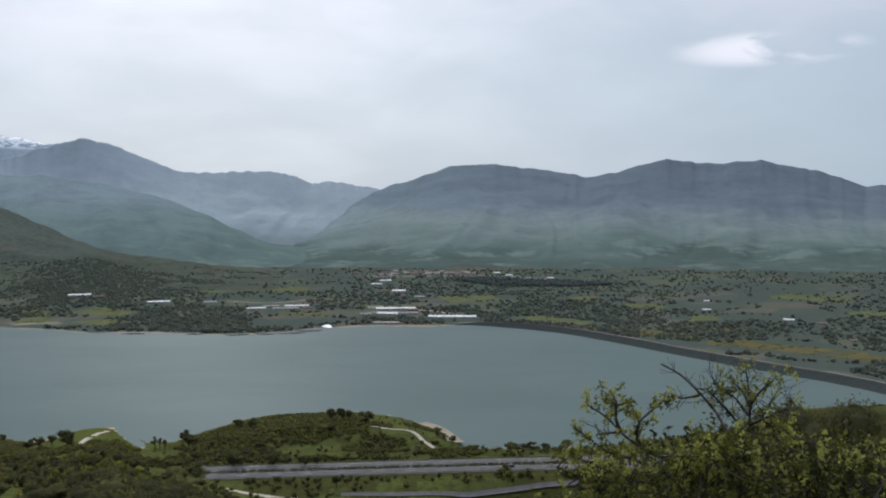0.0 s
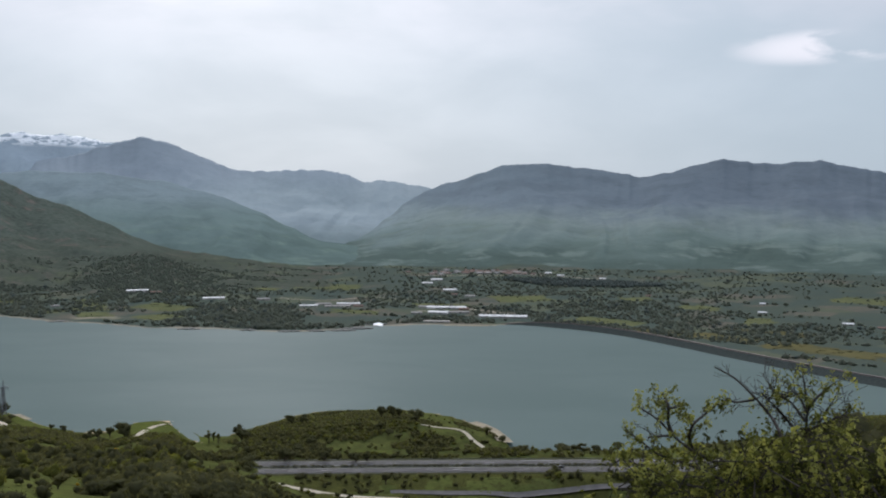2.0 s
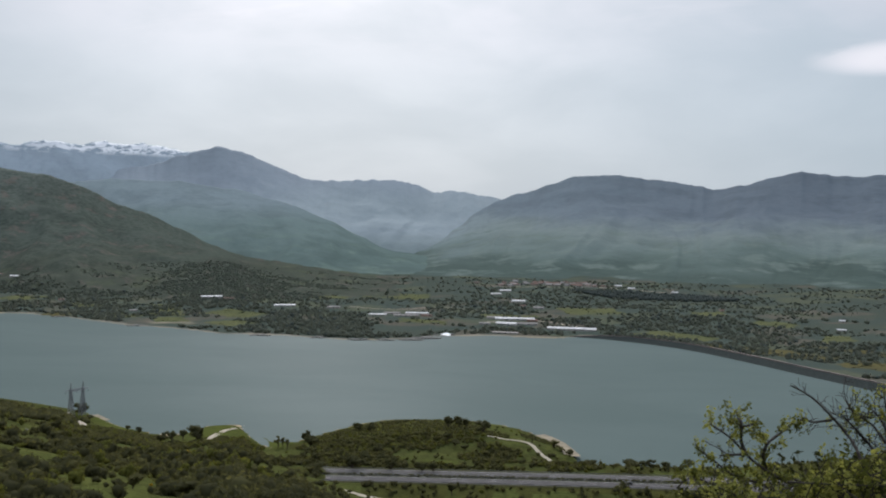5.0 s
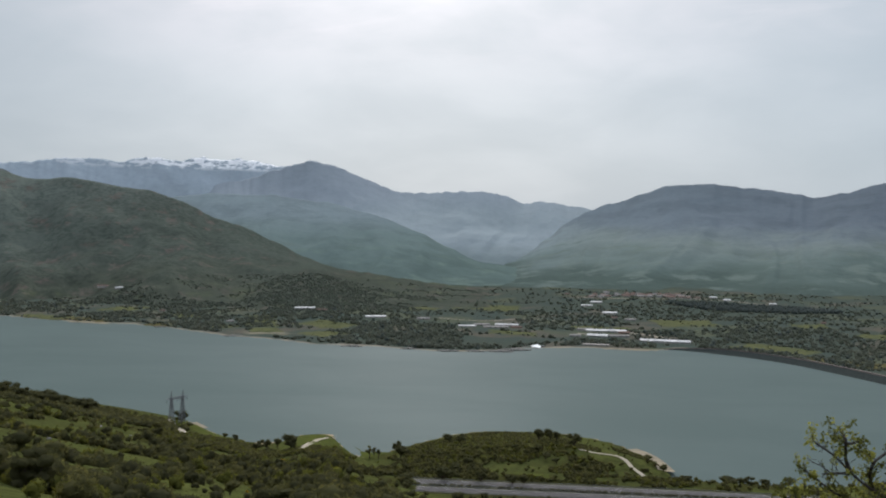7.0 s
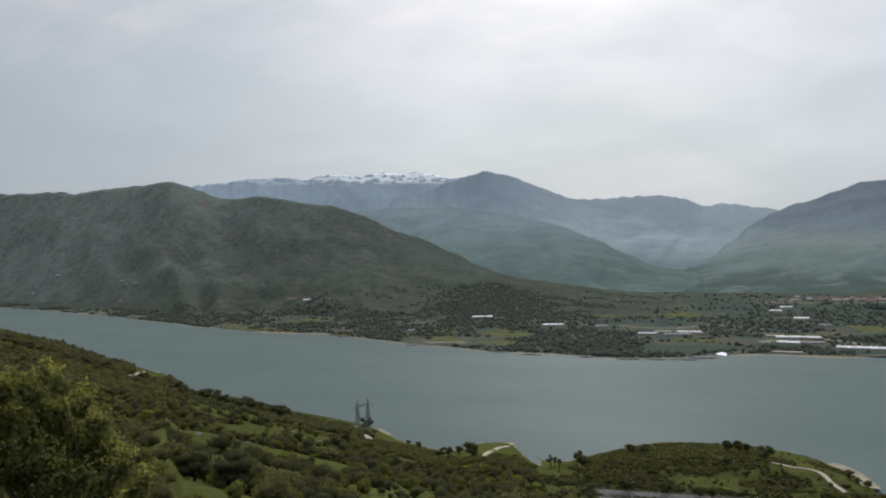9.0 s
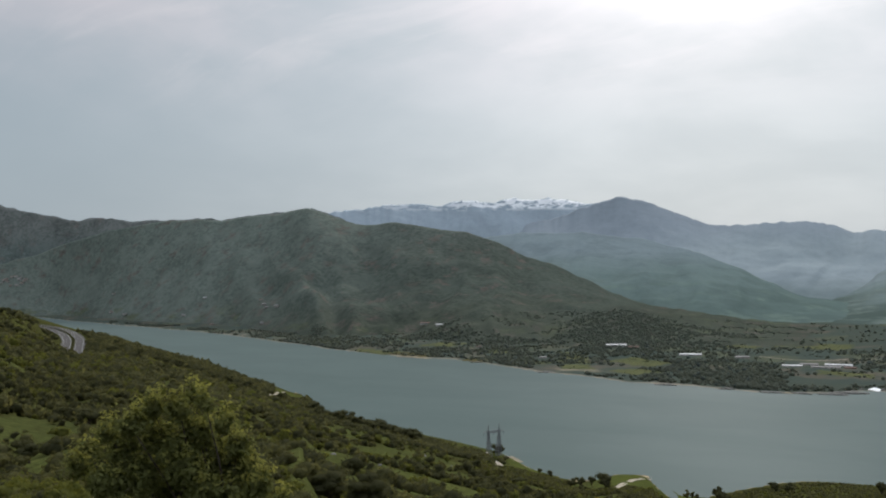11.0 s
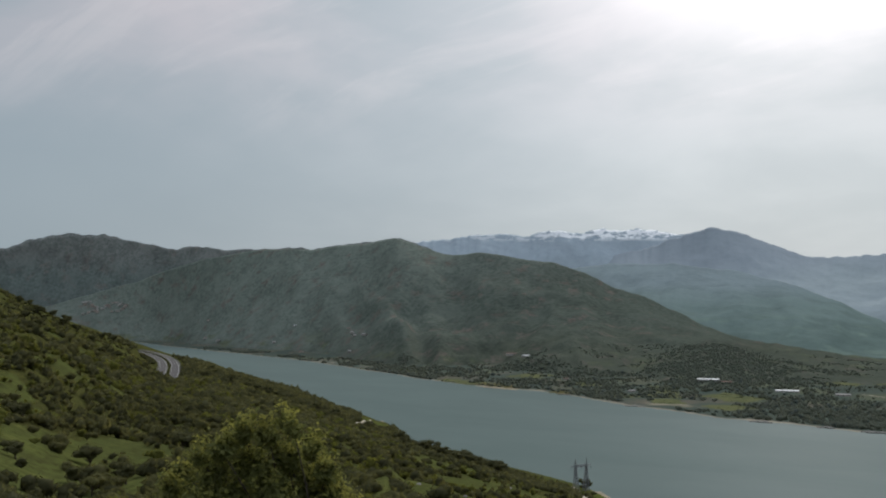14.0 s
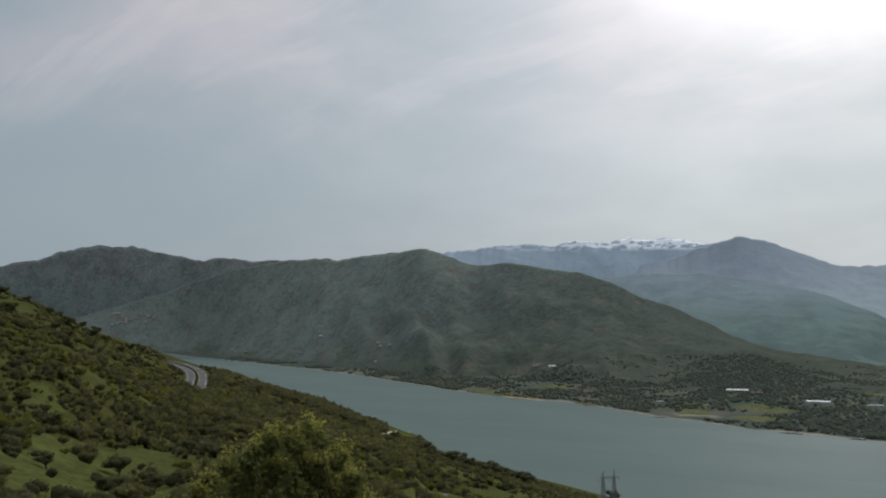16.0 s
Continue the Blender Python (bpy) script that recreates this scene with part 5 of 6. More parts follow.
    scatter("scrub", BUSH_FAR, p[rest], size[rest], rs, mats, "dark scrub and oaks along the lake shore", "shrubs", 1.0, tint[rest])
    scatter("scrub", BUSH, p[away], size[away], rs, mats, "dark scrub woodland on the lower slope", "shrubs", 1.0, tint[away])
    scatter("scrub", BUSH_NEAR, p[close], size[close], rs, mats, "leafy broom bushes on the bank close below", "shrubs", 0.95, tint[close])


def far_woods():
    n = 30000
    az = rs.uniform(-33, 62, n)
    rf = along(az, FAR, 1, 0.2)
    r = rf + 14 + np.abs(rs.normal(0, 1, n)) ** 1.15 * 430
    r = np.where(az < 0, r + 34, r)
    p = place(az, r)
    x, y = p[:, 0], p[:, 1]
    wood = fbm(x / 170, y / 170, 4, 61) + 0.55 * np.abs(fbm(x / 60, y / 60, 2, 67))
    hedge = np.abs(value_noise(x / 110, y / 80, 71)) < 0.10
    keep = ((wood > 0.27) | hedge | (r < rf + 45) & (rs.uniform(0, 1, n) < 0.6)) & (r < 2450) & clear_of_roads(p) & (p[:, 2] > 1.0)
    for q in SHEDS:
        c = polar(q[0], q[1], 0)
        keep &= ~((np.abs(az - q[0]) < np.degrees((q[2] / 2 + 5) / q[1])) & (r > q[1] - 34) & (r < q[1] + 12))
    # the wooded foot of the hill, and the meadows' trees below the range
    m = 19000
    az2 = np.where(np.arange(m) < 13500, rs.uniform(12, 53, m), rs.uniform(-33, 14, m))
    r2 = np.where(np.arange(m) < 13500, along(az2, FAR, 1, 0.2) + rs.uniform(0, 1, m) ** 1.5 * np.interp(az2, (30, 38, 44), (460, 330, 170)) + 10, rs.uniform(1650, 2400, m))
    p2 = place(az2, r2)
    p2[:, 2] = np.maximum(p2[:, 2], hill_height("hill_front", az2, r2))
    inland = 300 + 110 * np.maximum(0, 12 - az2 + 1.5 * rs.normal(0, 1, m)) + 150 * rs.uniform(0, 1, m) ** 3
    p2[:, 2] = np.where((az2 < 19) & (r2 > along(az2, FAR, 1, 0.2) + inland), -9, p2[:, 2])
    ok = (fbm(p2[:, 0] / 75, p2[:, 1] / 75, 3, 97) > 0.05 * rs.normal(0, 1, m) - 0.1) & (p2[:, 2] > 1.2)
    for q in SHEDS:
        ok &= ~((np.abs(az2 - q[0]) < np.degrees((q[2] / 2 + 5) / q[1])) & (r2 > q[1] - 45) & (r2 < q[1] + 12))
    p, r = np.concatenate([p[keep], p2[ok]]), np.concatenate([r[keep], r2[ok]])
    size = np.clip(rs.gamma(3.2, 0.58, len(p)), 0.8, 4.2)
    p[:, 2] += 0.5 * size
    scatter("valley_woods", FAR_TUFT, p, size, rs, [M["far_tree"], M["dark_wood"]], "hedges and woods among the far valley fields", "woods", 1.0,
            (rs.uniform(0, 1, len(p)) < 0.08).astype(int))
    return len(p)


def slope_woods():
    """Trees on the lower slopes of the hill and at the foot of the mountains."""
    for form, lo, hi, n, mat, label in (("hill_front", 4, 57, 34000, "hill_tree", "dark oak woods on the hill's lower slopes"),):
        az_g, _, start, rc, _ = FORMS[form]
        az = np.where(rs.uniform(0, 1, n) < 0.5, rs.uniform(lo, 28, n), rs.uniform(lo, hi, n))
        st, end = np.interp(az, az_g, start), np.interp(az, az_g, rc)
        far_up = np.interp(az, (16, 24, 34), (0.9, 0.6, 0.22))
        t = rs.uniform(0.0, 1, n) ** 1.3 * far_up
        r = st + (end - st) * t
        x, y = -r * np.sin(np.radians(az)), r * np.cos(np.radians(az))
        z = hill_height(form, az, r)
        keep = (z > ground_z(x, y) - 1) & (fbm(x / 130, y / 130, 4, 131) + 0.3 * fbm(x / 30, y / 30, 2, 133) > np.interp(az, (18, 32), (-0.4, -0.05)) + 0.95 * t / far_up * rs.uniform(0, 1, n))
        keep &= t < np.interp(az, (34, 40, 46), (0.22, 0.1, 0.04)) + (az < 34) * 1.0
        size = np.clip(rs.gamma(5.0, 0.32, keep.sum()), 0.7, 3.2)
        p = np.stack([x, y, z], -1)[keep]
        p[:, 2] += 0.35 * size
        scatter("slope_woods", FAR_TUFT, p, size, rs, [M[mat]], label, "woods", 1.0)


# Leaf tone raised towards the hill's, as haze would flatten the contrast.
M["hill_tree"] = mat_leaf("hazed_hill_tree_leaves", (0.1508, 0.1846, 0.1554), (0.1884, 0.2185, 0.1789), (0.2355, 0.2638, 0.2072), 0.6)


def plantation():
    n = 900
    az = rs.uniform(-10.5, -0.6, n)
    mid = 1995 - (az + 0.6) * -9
    r = mid + rs.uniform(-95, 55, n) * np.clip((-0.4 - az) / 2.5, 0, 1) * np.clip((az + 11) / 3, 0.15, 1)
    p = place(az, r)
    size = rs.uniform(3.0, 4.8, n)
    p[:, 2] += 0.6 * size
    scatter("plantation", FAR_TUFT, p, size, rs, [M["dark_wood"]], "dark dense tree plantation below the village road", "woods", 1.2)


# Leaf colour lightened and greyed to include the haze over the valley.
M["dark_wood"] = mat_leaf("plantation_leaves", (0.085, 0.105, 0.098), (0.105, 0.125, 0.115), (0.11, 0.13, 0.115), 0.4)
near_scrub()
far_woods()
slope_woods()
plantation()


# ---------------------------------------------------------------- single trees
def add_limb(bm, a, b, w1, w2, sides=6, bends=3, wander=0.12, rnd=random):
    pts = [a.lerp(b, k / bends) for k in range(bends + 1)]
    length = (b - a).length
    for k in range(1, bends):
        pts[k] += Vector([rnd.uniform(-1, 1) * wander * length for _ in range(3)])
    for k in range(bends):
        u0, u1 = k / bends, (k + 1) / bends
        add_bar(bm, pts[k], pts[k + 1], w1 + (w2 - w1) * u0, sides, w1 + (w2 - w1) * u1)
    return pts


def tree_meshes(seed, height, spread, lumps, quads, leaf, mats, trunk_part=0.4, sub=1, heart=0.86):
    """Meshes of one tree: trunk with limbs, and a crown of leaf clumps with gaps."""
    rnd, rr = random.Random(seed), np.random.default_rng(seed)
    bm = bmesh.new()
    fork = Vector((rnd.uniform(-0.1, 0.1), rnd.uniform(-0.1, 0.1), trunk_part)) * height
    add_limb(bm, Vector((0, 0, -0.5)), fork, 0.05 * height, 0.035 * height, 6, 2, 0.05, rnd)
    V, F, n0 = [], [], 0
    for k in range(lumps):
        a = 2 * math.pi * (k + rnd.uniform(-0.3, 0.3)) / lumps * 1.9
        d = spread * rnd.uniform(0.15, 0.72)
        c = Vector((math.cos(a) * d, math.sin(a) * d, height * rnd.uniform(trunk_part + 0.12, 0.8)))
        add_limb(bm, fork * rnd.uniform(0.75, 1.0), c, 0.022 * height, 0.008 * height, 4, 2, 0.08, rnd)
        v, f = clump_shape(rr, 1.0, 1, sub, quads // lumps, leaf / spread * 2.2, 0.78, 0.3 if sub == 1 else 0.16, heart)
        v = v * spread * rnd.uniform(0.34, 0.5) + np.array(c[:])
        V.append(v)
        F.append(f + n0)
        n0 += len(v)
    trunk = bpy.data.meshes.new("trunk")
    bm.to_mesh(trunk)
    bm.free()
    trunk.materials.append(M["bark"])
    crown = bpy.data.meshes.new("crown")
    crown.from_pydata(np.concatenate(V).tolist(), [], np.concatenate(F).tolist())
    crown.materials.append(mats)
    return trunk, crown


OAKS = [tree_meshes(100 + k, 1.0, 0.55, 9, 420, 0.045, M["oak"], 0.16) for k in range(5)]
LIGHT = [tree_meshes(200 + k, 1.0, 0.5, 8, 420, 0.045, M["scrub"], 0.12) for k in range(4)]
NEAR_OAKS = [tree_meshes(400 + k, 1.0, 0.5, 22, 9000, 0.012, M["oak"], 0.12, 2, 0.72) for k in range(3)]
SLIM = [tree_meshes(300 + k, 1.0, 0.26, 8, 360, 0.04, M["scrub"], 0.28) for k in range(3)]


def tree(kind, az, r, height, label, group="", turn=0.0, wide=1.0):
    p = polar(az, r, 0)
    z = float(ground_z(p.x, p.y))
    top = thing("tree", p.x, p.y, z, turn, label, "tree", group)
    trunk, crown = kind
    for me, nm in ((trunk, "trunk"), (crown, "crown")):
        ob = new(nm, me)
        ob.parent = top
        ob.scale = (height * wide, height * wide, height)
    return top


for az_, r_, h_, w_, k_ in ((7.07, 617, 9.2, 0.74, 0), (6.40, 618, 9.6, 0.7, 1), (5.95, 617, 8.0, 0.72, 2), (4.86, 606, 9.8, 0.9, 3), (12.77, 630, 7.4, 1.05, 1), (12.0, 626, 7.8, 0.85, 4),
                            (16.06, 622, 8.2, 0.85, 4), (15.77, 590, 9.2, 0.95, 0), (22.68, 562, 12.4, 0.82, 1), (23.53, 622, 7.4, 0.9, 2), (24.26, 621, 7.0, 0.95, 3), (24.8, 607, 7.2, 0.95, 4),
                            (26.08, 655, 6.0, 0.75, 1), (10.71, 509, 7.2, 0.9, 3), (8.75, 507, 6.6, 1.1, 1), (7.97, 506, 6.6, 0.9, 2), (6.77, 466, 6.8, 0.9, 2), (13.1, 513, 8.4, 1.1, 0), (11.54, 562, 6.6, 1.1, 4),
                            (29.35, 716, 10.0, 0.95, 3), (28.9, 700, 4.2, 1.3, 0), (26.75, 668, 4.4, 1.0, 2), (35.0, 690, 8.0, 1.0, 2), (35.9, 690, 6.6, 1.4, 4), (36.6, 700, 7.2, 1.4, 1),
                            (37.4, 706, 7.0, 1.3, 2), (38.3, 720, 6.5, 1.3, 0), (39.2, 745, 7.0, 1.3, 3), (40.0, 770, 6.6, 1.3, 1), (-4.4, 556, 6.5, 1.5, 0), (-5.3, 556, 5.5, 1.4, 2), (-6.6, 558, 5.6, 1.3, 1), (-7.9, 560, 7.0, 1.0, 3)):
    tree(OAKS[k_], az_, r_, h_, "dark evergreen oak with a rounded crown above the lake", "shore oaks", 40 * k_, w_)
for k in range(15):     # a row of oaks on the slope's edge above the water
    az_ = 34.8 + 0.44 * k + 0.1 * math.sin(7 * k)
    tree(OAKS[k % 5], az_, float(along(np.array([az_]), NEAR, 2)[0]) - 4 - 4 * (k % 3), 8.6 + 2.0 * math.sin(5 * k + 1), "large dark oak in a row above the lake", "lakeside oak row", 57 * k, 1.35)
for az_, r_, h_, k_ in ((17.85, 606, 10.0, 2), (17.23, 602, 8.0, 0), (17.5, 610, 7.0, 1), (14.1, 600, 5.0, 1), (10.2, 605, 4.4, 2), (8.4, 606, 4.2, 0)):
    tree(SLIM[k_], az_, r_, h_, "slender pale-leaved tree on the wooded headland", "headland trees", 30 * k_)
rnd = random.Random(21)
for k in range(150):     # larger trees among the scrub
    az_ = rnd.uniform(18, 68) if k < 110 else rnd.uniform(-6, 18)
    r_ = rnd.uniform(170, 620) if k < 70 else rnd.uniform(520, 980)
    edge_ = float(along(np.array([az_]), NEAR, 2)[0])
    if az_ < 18:
        r_ = rnd.uniform(528, edge_ + 5)
    r_ = min(r_, edge_ + 20)
    p_ = np.array([polar(az_, r_, 0)[:]])
    if not clear_of_roads(p_)[0] or (az_ < 30 and 300 < r_ < 430):
        continue
    kind_ = rnd.choice(OAKS + LIGHT)
    tree(kind_, az_, r_, rnd.uniform(3.6, 6.4) * (0.8 if az_ < 18 else 1.0), "rounded oak tree among hillside scrub", "hillside oaks", rnd.uniform(0, 360), rnd.uniform(1.0, 1.4))
for k in range(14):     # trees that hide the motorway's near end
    az_ = rnd.uniform(54.2, 56.4)
    tree(rnd.choice(OAKS), az_, rnd.uniform(872, 900), rnd.uniform(1.3, 2.2), "dark oak beside the motorway", "roadside oaks", rnd.uniform(0, 360), 1.2)
for k in range(16):     # trees where the motorway leaves the slope
    az_, r_ = rnd.uniform(15.3, 17.6), rnd.uniform(470, 512)
    tree(rnd.choice(OAKS + LIGHT), az_, r_, rnd.uniform(3.6, 5.6), "rounded oak beside the motorway cutting", "roadside oaks", rnd.uniform(0, 360), 1.2)
for k in range(70):     # woods on the spur above the motorway and along the ridge
    az_ = rnd.uniform(42, 68)
    edge_ = float(along(np.array([az_]), NEAR, 2)[0])
    r_ = edge_ - rnd.uniform(-10, 130)
    if not clear_of_roads(np.array([polar(az_, r_, 0)[:]]))[0] or 53.8 < az_ < 57.2:
        continue
    tree(rnd.choice(OAKS), az_, r_, rnd.uniform(5, 8.5), "dark oak on the ridge of the slope", "ridge oaks", rnd.uniform(0, 360), rnd.uniform(1.0, 1.3))
for az_, r_, h_, w_, k_ in ((37.75, 120, 5.4, 1.1, 0), (40.0, 128, 4.4, 1.2, 1), (29.6, 250, 5.0, 1.3, 2), (33.3, 170, 3.4, 1.2, 3), (26.3, 250, 5, 1.3, 0), (59, 180, 4.5, 1.2, 1), (64.5, 130, 5, 1.3, 2), (66, 150, 5, 1.3, 3)):
    tree(NEAR_OAKS[k_ % 3] if r_ < 140 else LIGHT[k_], az_, r_, h_, "rounded olive-green tree in a grassy clearing", "clearing trees", 70 * k_, w_)
for az_, r_, el_, w_, k_ in ((-25.8, 66, -10.6, 0.7, 0), (-24.6, 72, -10.8, 0.7, 1), (-23.4, 70, -10.7, 0.7, 2), (-22.2, 68, -11.0, 0.7, 4), (-21.0, 64, -11.4, 0.7, 2), (-27.3, 58, -10.3, 0.7, 3),
                             (-19.6, 66, -12.6, 0.7, 4), (-24.9, 46, -12.2, 0.7, 2), (-22.9, 44, -12.6, 0.7, 3), (-26.5, 42, -12.4, 0.7, 1), (-29.5, 50, -10.8, 0.7, 0), (-20.6, 40, -14.0, 0.7, 1), (-18.3, 46, -14.4, 0.7, 0)):
    q_ = polar(az_, r_, 0)
    h_ = EYE + r_ * math.tan(radians(el_)) - float(ground_z(q_.x, q_.y))
    tree(NEAR_OAKS[k_ % 3], az_, r_, h_ / 0.95, "dark evergreen oak on the near slope", "near oaks", 50 * k_, w_)

# ---------------------------------------------------------------- rocks, gorse
def build_rock(az, r, s, seed, flat=0.7):
    p = polar(az, r, 0)
    bm = bmesh.new()
    bmesh.ops.create_icosphere(bm, subdivisions=3, radius=1)
    rnd_ = random.Random(seed)
    o = Vector((rnd_.uniform(0, 50), rnd_.uniform(0, 50), 0))
    for v in bm.verts:
        k = 1 + 0.35 * noise.noise(v.co * 1.1 + o) + 0.12 * noise.noise(v.co * 3.3 + o)
        v.co = Vector((v.co.x * 1.35 * k, v.co.y * k, v.co.z * flat * k)) * s
    me = bpy.data.meshes.new("boulder")
    bm.to_mesh(me)
    bm.free()
    me.materials.append(M["rock"])
    ob = new("boulder", me)
    ob.matrix_basis = pose(p.x, p.y, float(ground_z(p.x, p.y)) + 0.25 * s, 0, 0, rnd_.uniform(0, 180))
    return tagged(ob, "pale granite boulder lying in grass", "boulder", "hillside boulders")


for k, (az_, r_, s_) in enumerate(((57.4, 300, 1.0), (56.3, 160, 0.5), (36.6, 434, 2.2), (45.0, 520, 2.0), (36.8, 372, 1.5), (40.2, 640, 2.2),
                                   (39.7, 378, 1.6), (47.6, 173, 1.0), (63.5, 322, 1.1), (48.5, 420, 1.8), (34.0, 560, 2.2), (32.3, 520, 1.2), (43.3, 430, 1.5))):
    build_rock(az_, r_, s_ * (0.55 if r_ > 150 else 0.9), k)


def build_gorse(az, r, s, seed):
    rr = np.random.default_rng(seed)
    p = polar(az, r, 0)
    v, f = clump_shape(rr, 1.0, 3, 1, 160, 0.12)
    me = bpy.data.meshes.new("gorse_bush")
    me.from_pydata((v * s).tolist(), [], f.tolist())
    me.materials.append(M["gorse"])
    ob = new("gorse_bush", me)
    ob.matrix_basis = pose(p.x, p.y, float(ground_z(p.x, p.y)) + 0.5 * s)
    return tagged(ob, "gorse bush in yellow flower on the hillside", "bush", "gorse bushes")


for k, (az_, r_, s_) in enumerate(((23.2, 487, 2.4), (25.4, 283, 0.9), (66.2, 150, 1.1), (57.0, 560, 2.0), (27.2, 430, 1.2))):
    build_gorse(az_, r_, s_, 50 + k)

# ---------------------------------------------------------------- plants close to the camera
def sight(az, el, r):
    """A point at bearing az, r metres off, seen at the angle el from eye height."""
    return polar(az, r, EYE + r * math.tan(radians(el)))


def tri_mesh(name, V, F, I, mats, parent, label=""):
    me = bpy.data.meshes.new(name)
    me.from_pydata(V.tolist(), [], F if isinstance(F, list) else F.tolist())
    for m in mats:
        me.materials.append(m)
    me.polygons.foreach_set("material_index", np.asarray(I, np.int32))
    ob = new(name, me)
    ob.parent = parent
    if parent is not None:
        ob.matrix_parent_inverse = parent.matrix_basis.inverted()
    return tagged(ob, label)


def smooth_branch(pts, n=5):
    return [Vector(q) for q in rounded_line([tuple(p) for p in pts], (Vector(pts[-1]) - Vector(pts[0])).length / (n * (len(pts) - 1)))]


def add_tube(bm, pts, w0, w1, sides=6):
    """A tapered bent tube as one skin."""
    rings = []
    for k, p in enumerate(pts):
        d = (pts[min(k + 1, len(pts) - 1)] - pts[max(k - 1, 0)]).normalized()
        a = d.cross(Vector((0.3, 0.2, 1))).normalized()
        b = d.cross(a)
        w = w0 + (w1 - w0) * k / (len(pts) - 1)
        w *= 1 + 0.18 * noise.noise(p * 14)
        rings.append([bm.verts.new(p + (a * math.cos(t) + b * math.sin(t)) * w) for t in [2 * math.pi * i / sides for i in range(sides)]])
    for r0, r1 in zip(rings, rings[1:]):
        for i in range(sides):
            bm.faces.new((r0[i], r0[(i + 1) % sides], r1[(i + 1) % sides], r1[i]))
    bm.faces.new(rings[-1])


def build_hawthorn():
    """A thorny bush on the bank below the camera, bare grey twigs and young leaves in tufts."""
    rr, rnd_ = np.random.default_rng(77), random.Random(77)
    root = sight(-17.5, -34, 6.2)
    root.z = float(ground_z(root.x, root.y)) - 0.1
    top = thing("hawthorn_bush", root.x, root.y, root.z, 0, "thorny bush with bare twigs and young yellow-green leaves", "bush")
    limbs = [       # path of (bearing, angle), widths, leafiness, distance
        ([(-18.6, -24), (-18.4, -15.9), (-18.0, -14.2), (-17.5, -12.8), (-16.9, -11.7), (-15.9, -10.6), (-14.8, -9.6), (-13.6, -9.0)], 0.02, 0.003, 0.02, 6.0),
        ([(-18.0, -24), (-17.1, -16.6), (-14.7, -14.8), (-13.4, -14.5), (-12.2, -13.9), (-11.2, -13.2), (-10.4, -12.4), (-9.1, -11.6)], 0.017, 0.004, 0.4, 5.8),
        ([(-11.2, -13.2), (-10.9, -12.4), (-10.9, -11.4), (-10.5, -10.7)], 0.009, 0.004, 2.2, 5.8),
        ([(-10.9, -11.6), (-11.4, -11.5), (-11.9, -11.2)], 0.006, 0.003, 2.2, 5.8),
        ([(-11.2, -13.2), (-10.4, -13.3), (-9.7, -13.4)], 0.007, 0.002, 0.1, 5.8),
        ([(-12.5, -14.3), (-12.2, -13.3), (-12.4, -12.5), (-13.0, -11.9), (-13.8, -11.2)], 0.01, 0.004, 1.7, 5.9),
        ([(-15.9, -10.8), (-14.8, -11.0), (-14.4, -10.8), (-13.9, -11.3)], 0.006, 0.003, 0.05, 6.0),
        ([(-18.6, -24), (-18.6, -15.5), (-18.8, -12.6), (-18.9, -11.0), (-18.6, -9.1)], 0.016, 0.003, 0.16, 6.3),
        ([(-18.9, -11.3), (-18.4, -10.4), (-17.6, -9.6)], 0.007, 0.002, 0.12, 6.3),
        ([(-18.9, -11.2), (-19.4, -10.4), (-20.4, -9.4)], 0.008, 0.003, 0.9, 6.3),
        ([(-18.7, -12.9), (-17.7, -11.7), (-16.7, -10.7), (-16.3, -10.4)], 0.008, 0.002, 0.12, 6.25),
        ([(-18.8, -12.4), (-20.2, -11.6), (-21.2, -11.1)], 0.008, 0.002, 0.12, 6.3),
        ([(-18.8, -11.8), (-18.0, -10.8), (-17.2, -10.4), (-16.7, -9.8)], 0.007, 0.002, 0.14, 6.35),
        ([(-19.0, -12.6), (-19.6, -11.8), (-20.0, -11.0), (-20.3, -10.5)], 0.007, 0.002, 0.2, 6.35),
        ([(-17.2, -22), (-16.1, -16.7), (-14.4, -15.7), (-12.0, -14.8), (-10.4, -14.4), (-9.2, -13.6), (-8.4, -13.1)], 0.013, 0.003, 0.8, 5.7),
        ([(-16.6, -22), (-14.7, -16.8), (-12.0, -16.0), (-9.5, -15.2), (-8.1, -14.8), (-7.2, -15.5)], 0.012, 0.003, 1.5, 5.6),
        ([(-23.5, -24), (-24.0, -16.0), (-24.1, -14.6), (-24.3, -13.4), (-24.3, -12.7), (-24.0, -11.8)], 0.018, 0.005, 0.5, 6.6),
        ([(-24.0, -15.0), (-23.4, -14.3), (-22.9, -13.7)], 0.009, 0.003, 0.6, 6.6),
        ([(-21.6, -24), (-21.3, -16.3), (-20.9, -14.7), (-20.3, -13.5), (-20.6, -12.3)], 0.015, 0.004, 0.7, 6.5),
        ([(-19.0, -15.2), (-21.2, -13.7), (-21.8, -13.2), (-22.6, -13.1)], 0.012, 0.003, 0.4, 6.4),
        ([(-24.3, -14.0), (-25.5, -13.0), (-26.6, -12.3)], 0.009, 0.003, 0.9, 6.6),
    ]
    cen, nor, siz, pale = [], [], [], []

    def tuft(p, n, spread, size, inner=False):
        # Tone 2 is leaf colour darkened to paint shade inside the bush.
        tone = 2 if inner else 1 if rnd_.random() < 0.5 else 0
        lean = Vector((rnd_.gauss(0, 0.5), rnd_.gauss(0, 0.5), 1)).normalized() * spread * 2.2
        for _ in range(n):
            q = p + lean * rnd_.uniform(-1, 1) + Vector([rnd_.gauss(0, spread * 0.62) for _ in range(3)])
            cen.append(q[:])
            nor.append((rnd_.gauss(0, 1), rnd_.gauss(0, 1), rnd_.gauss(0.9, 0.6)))
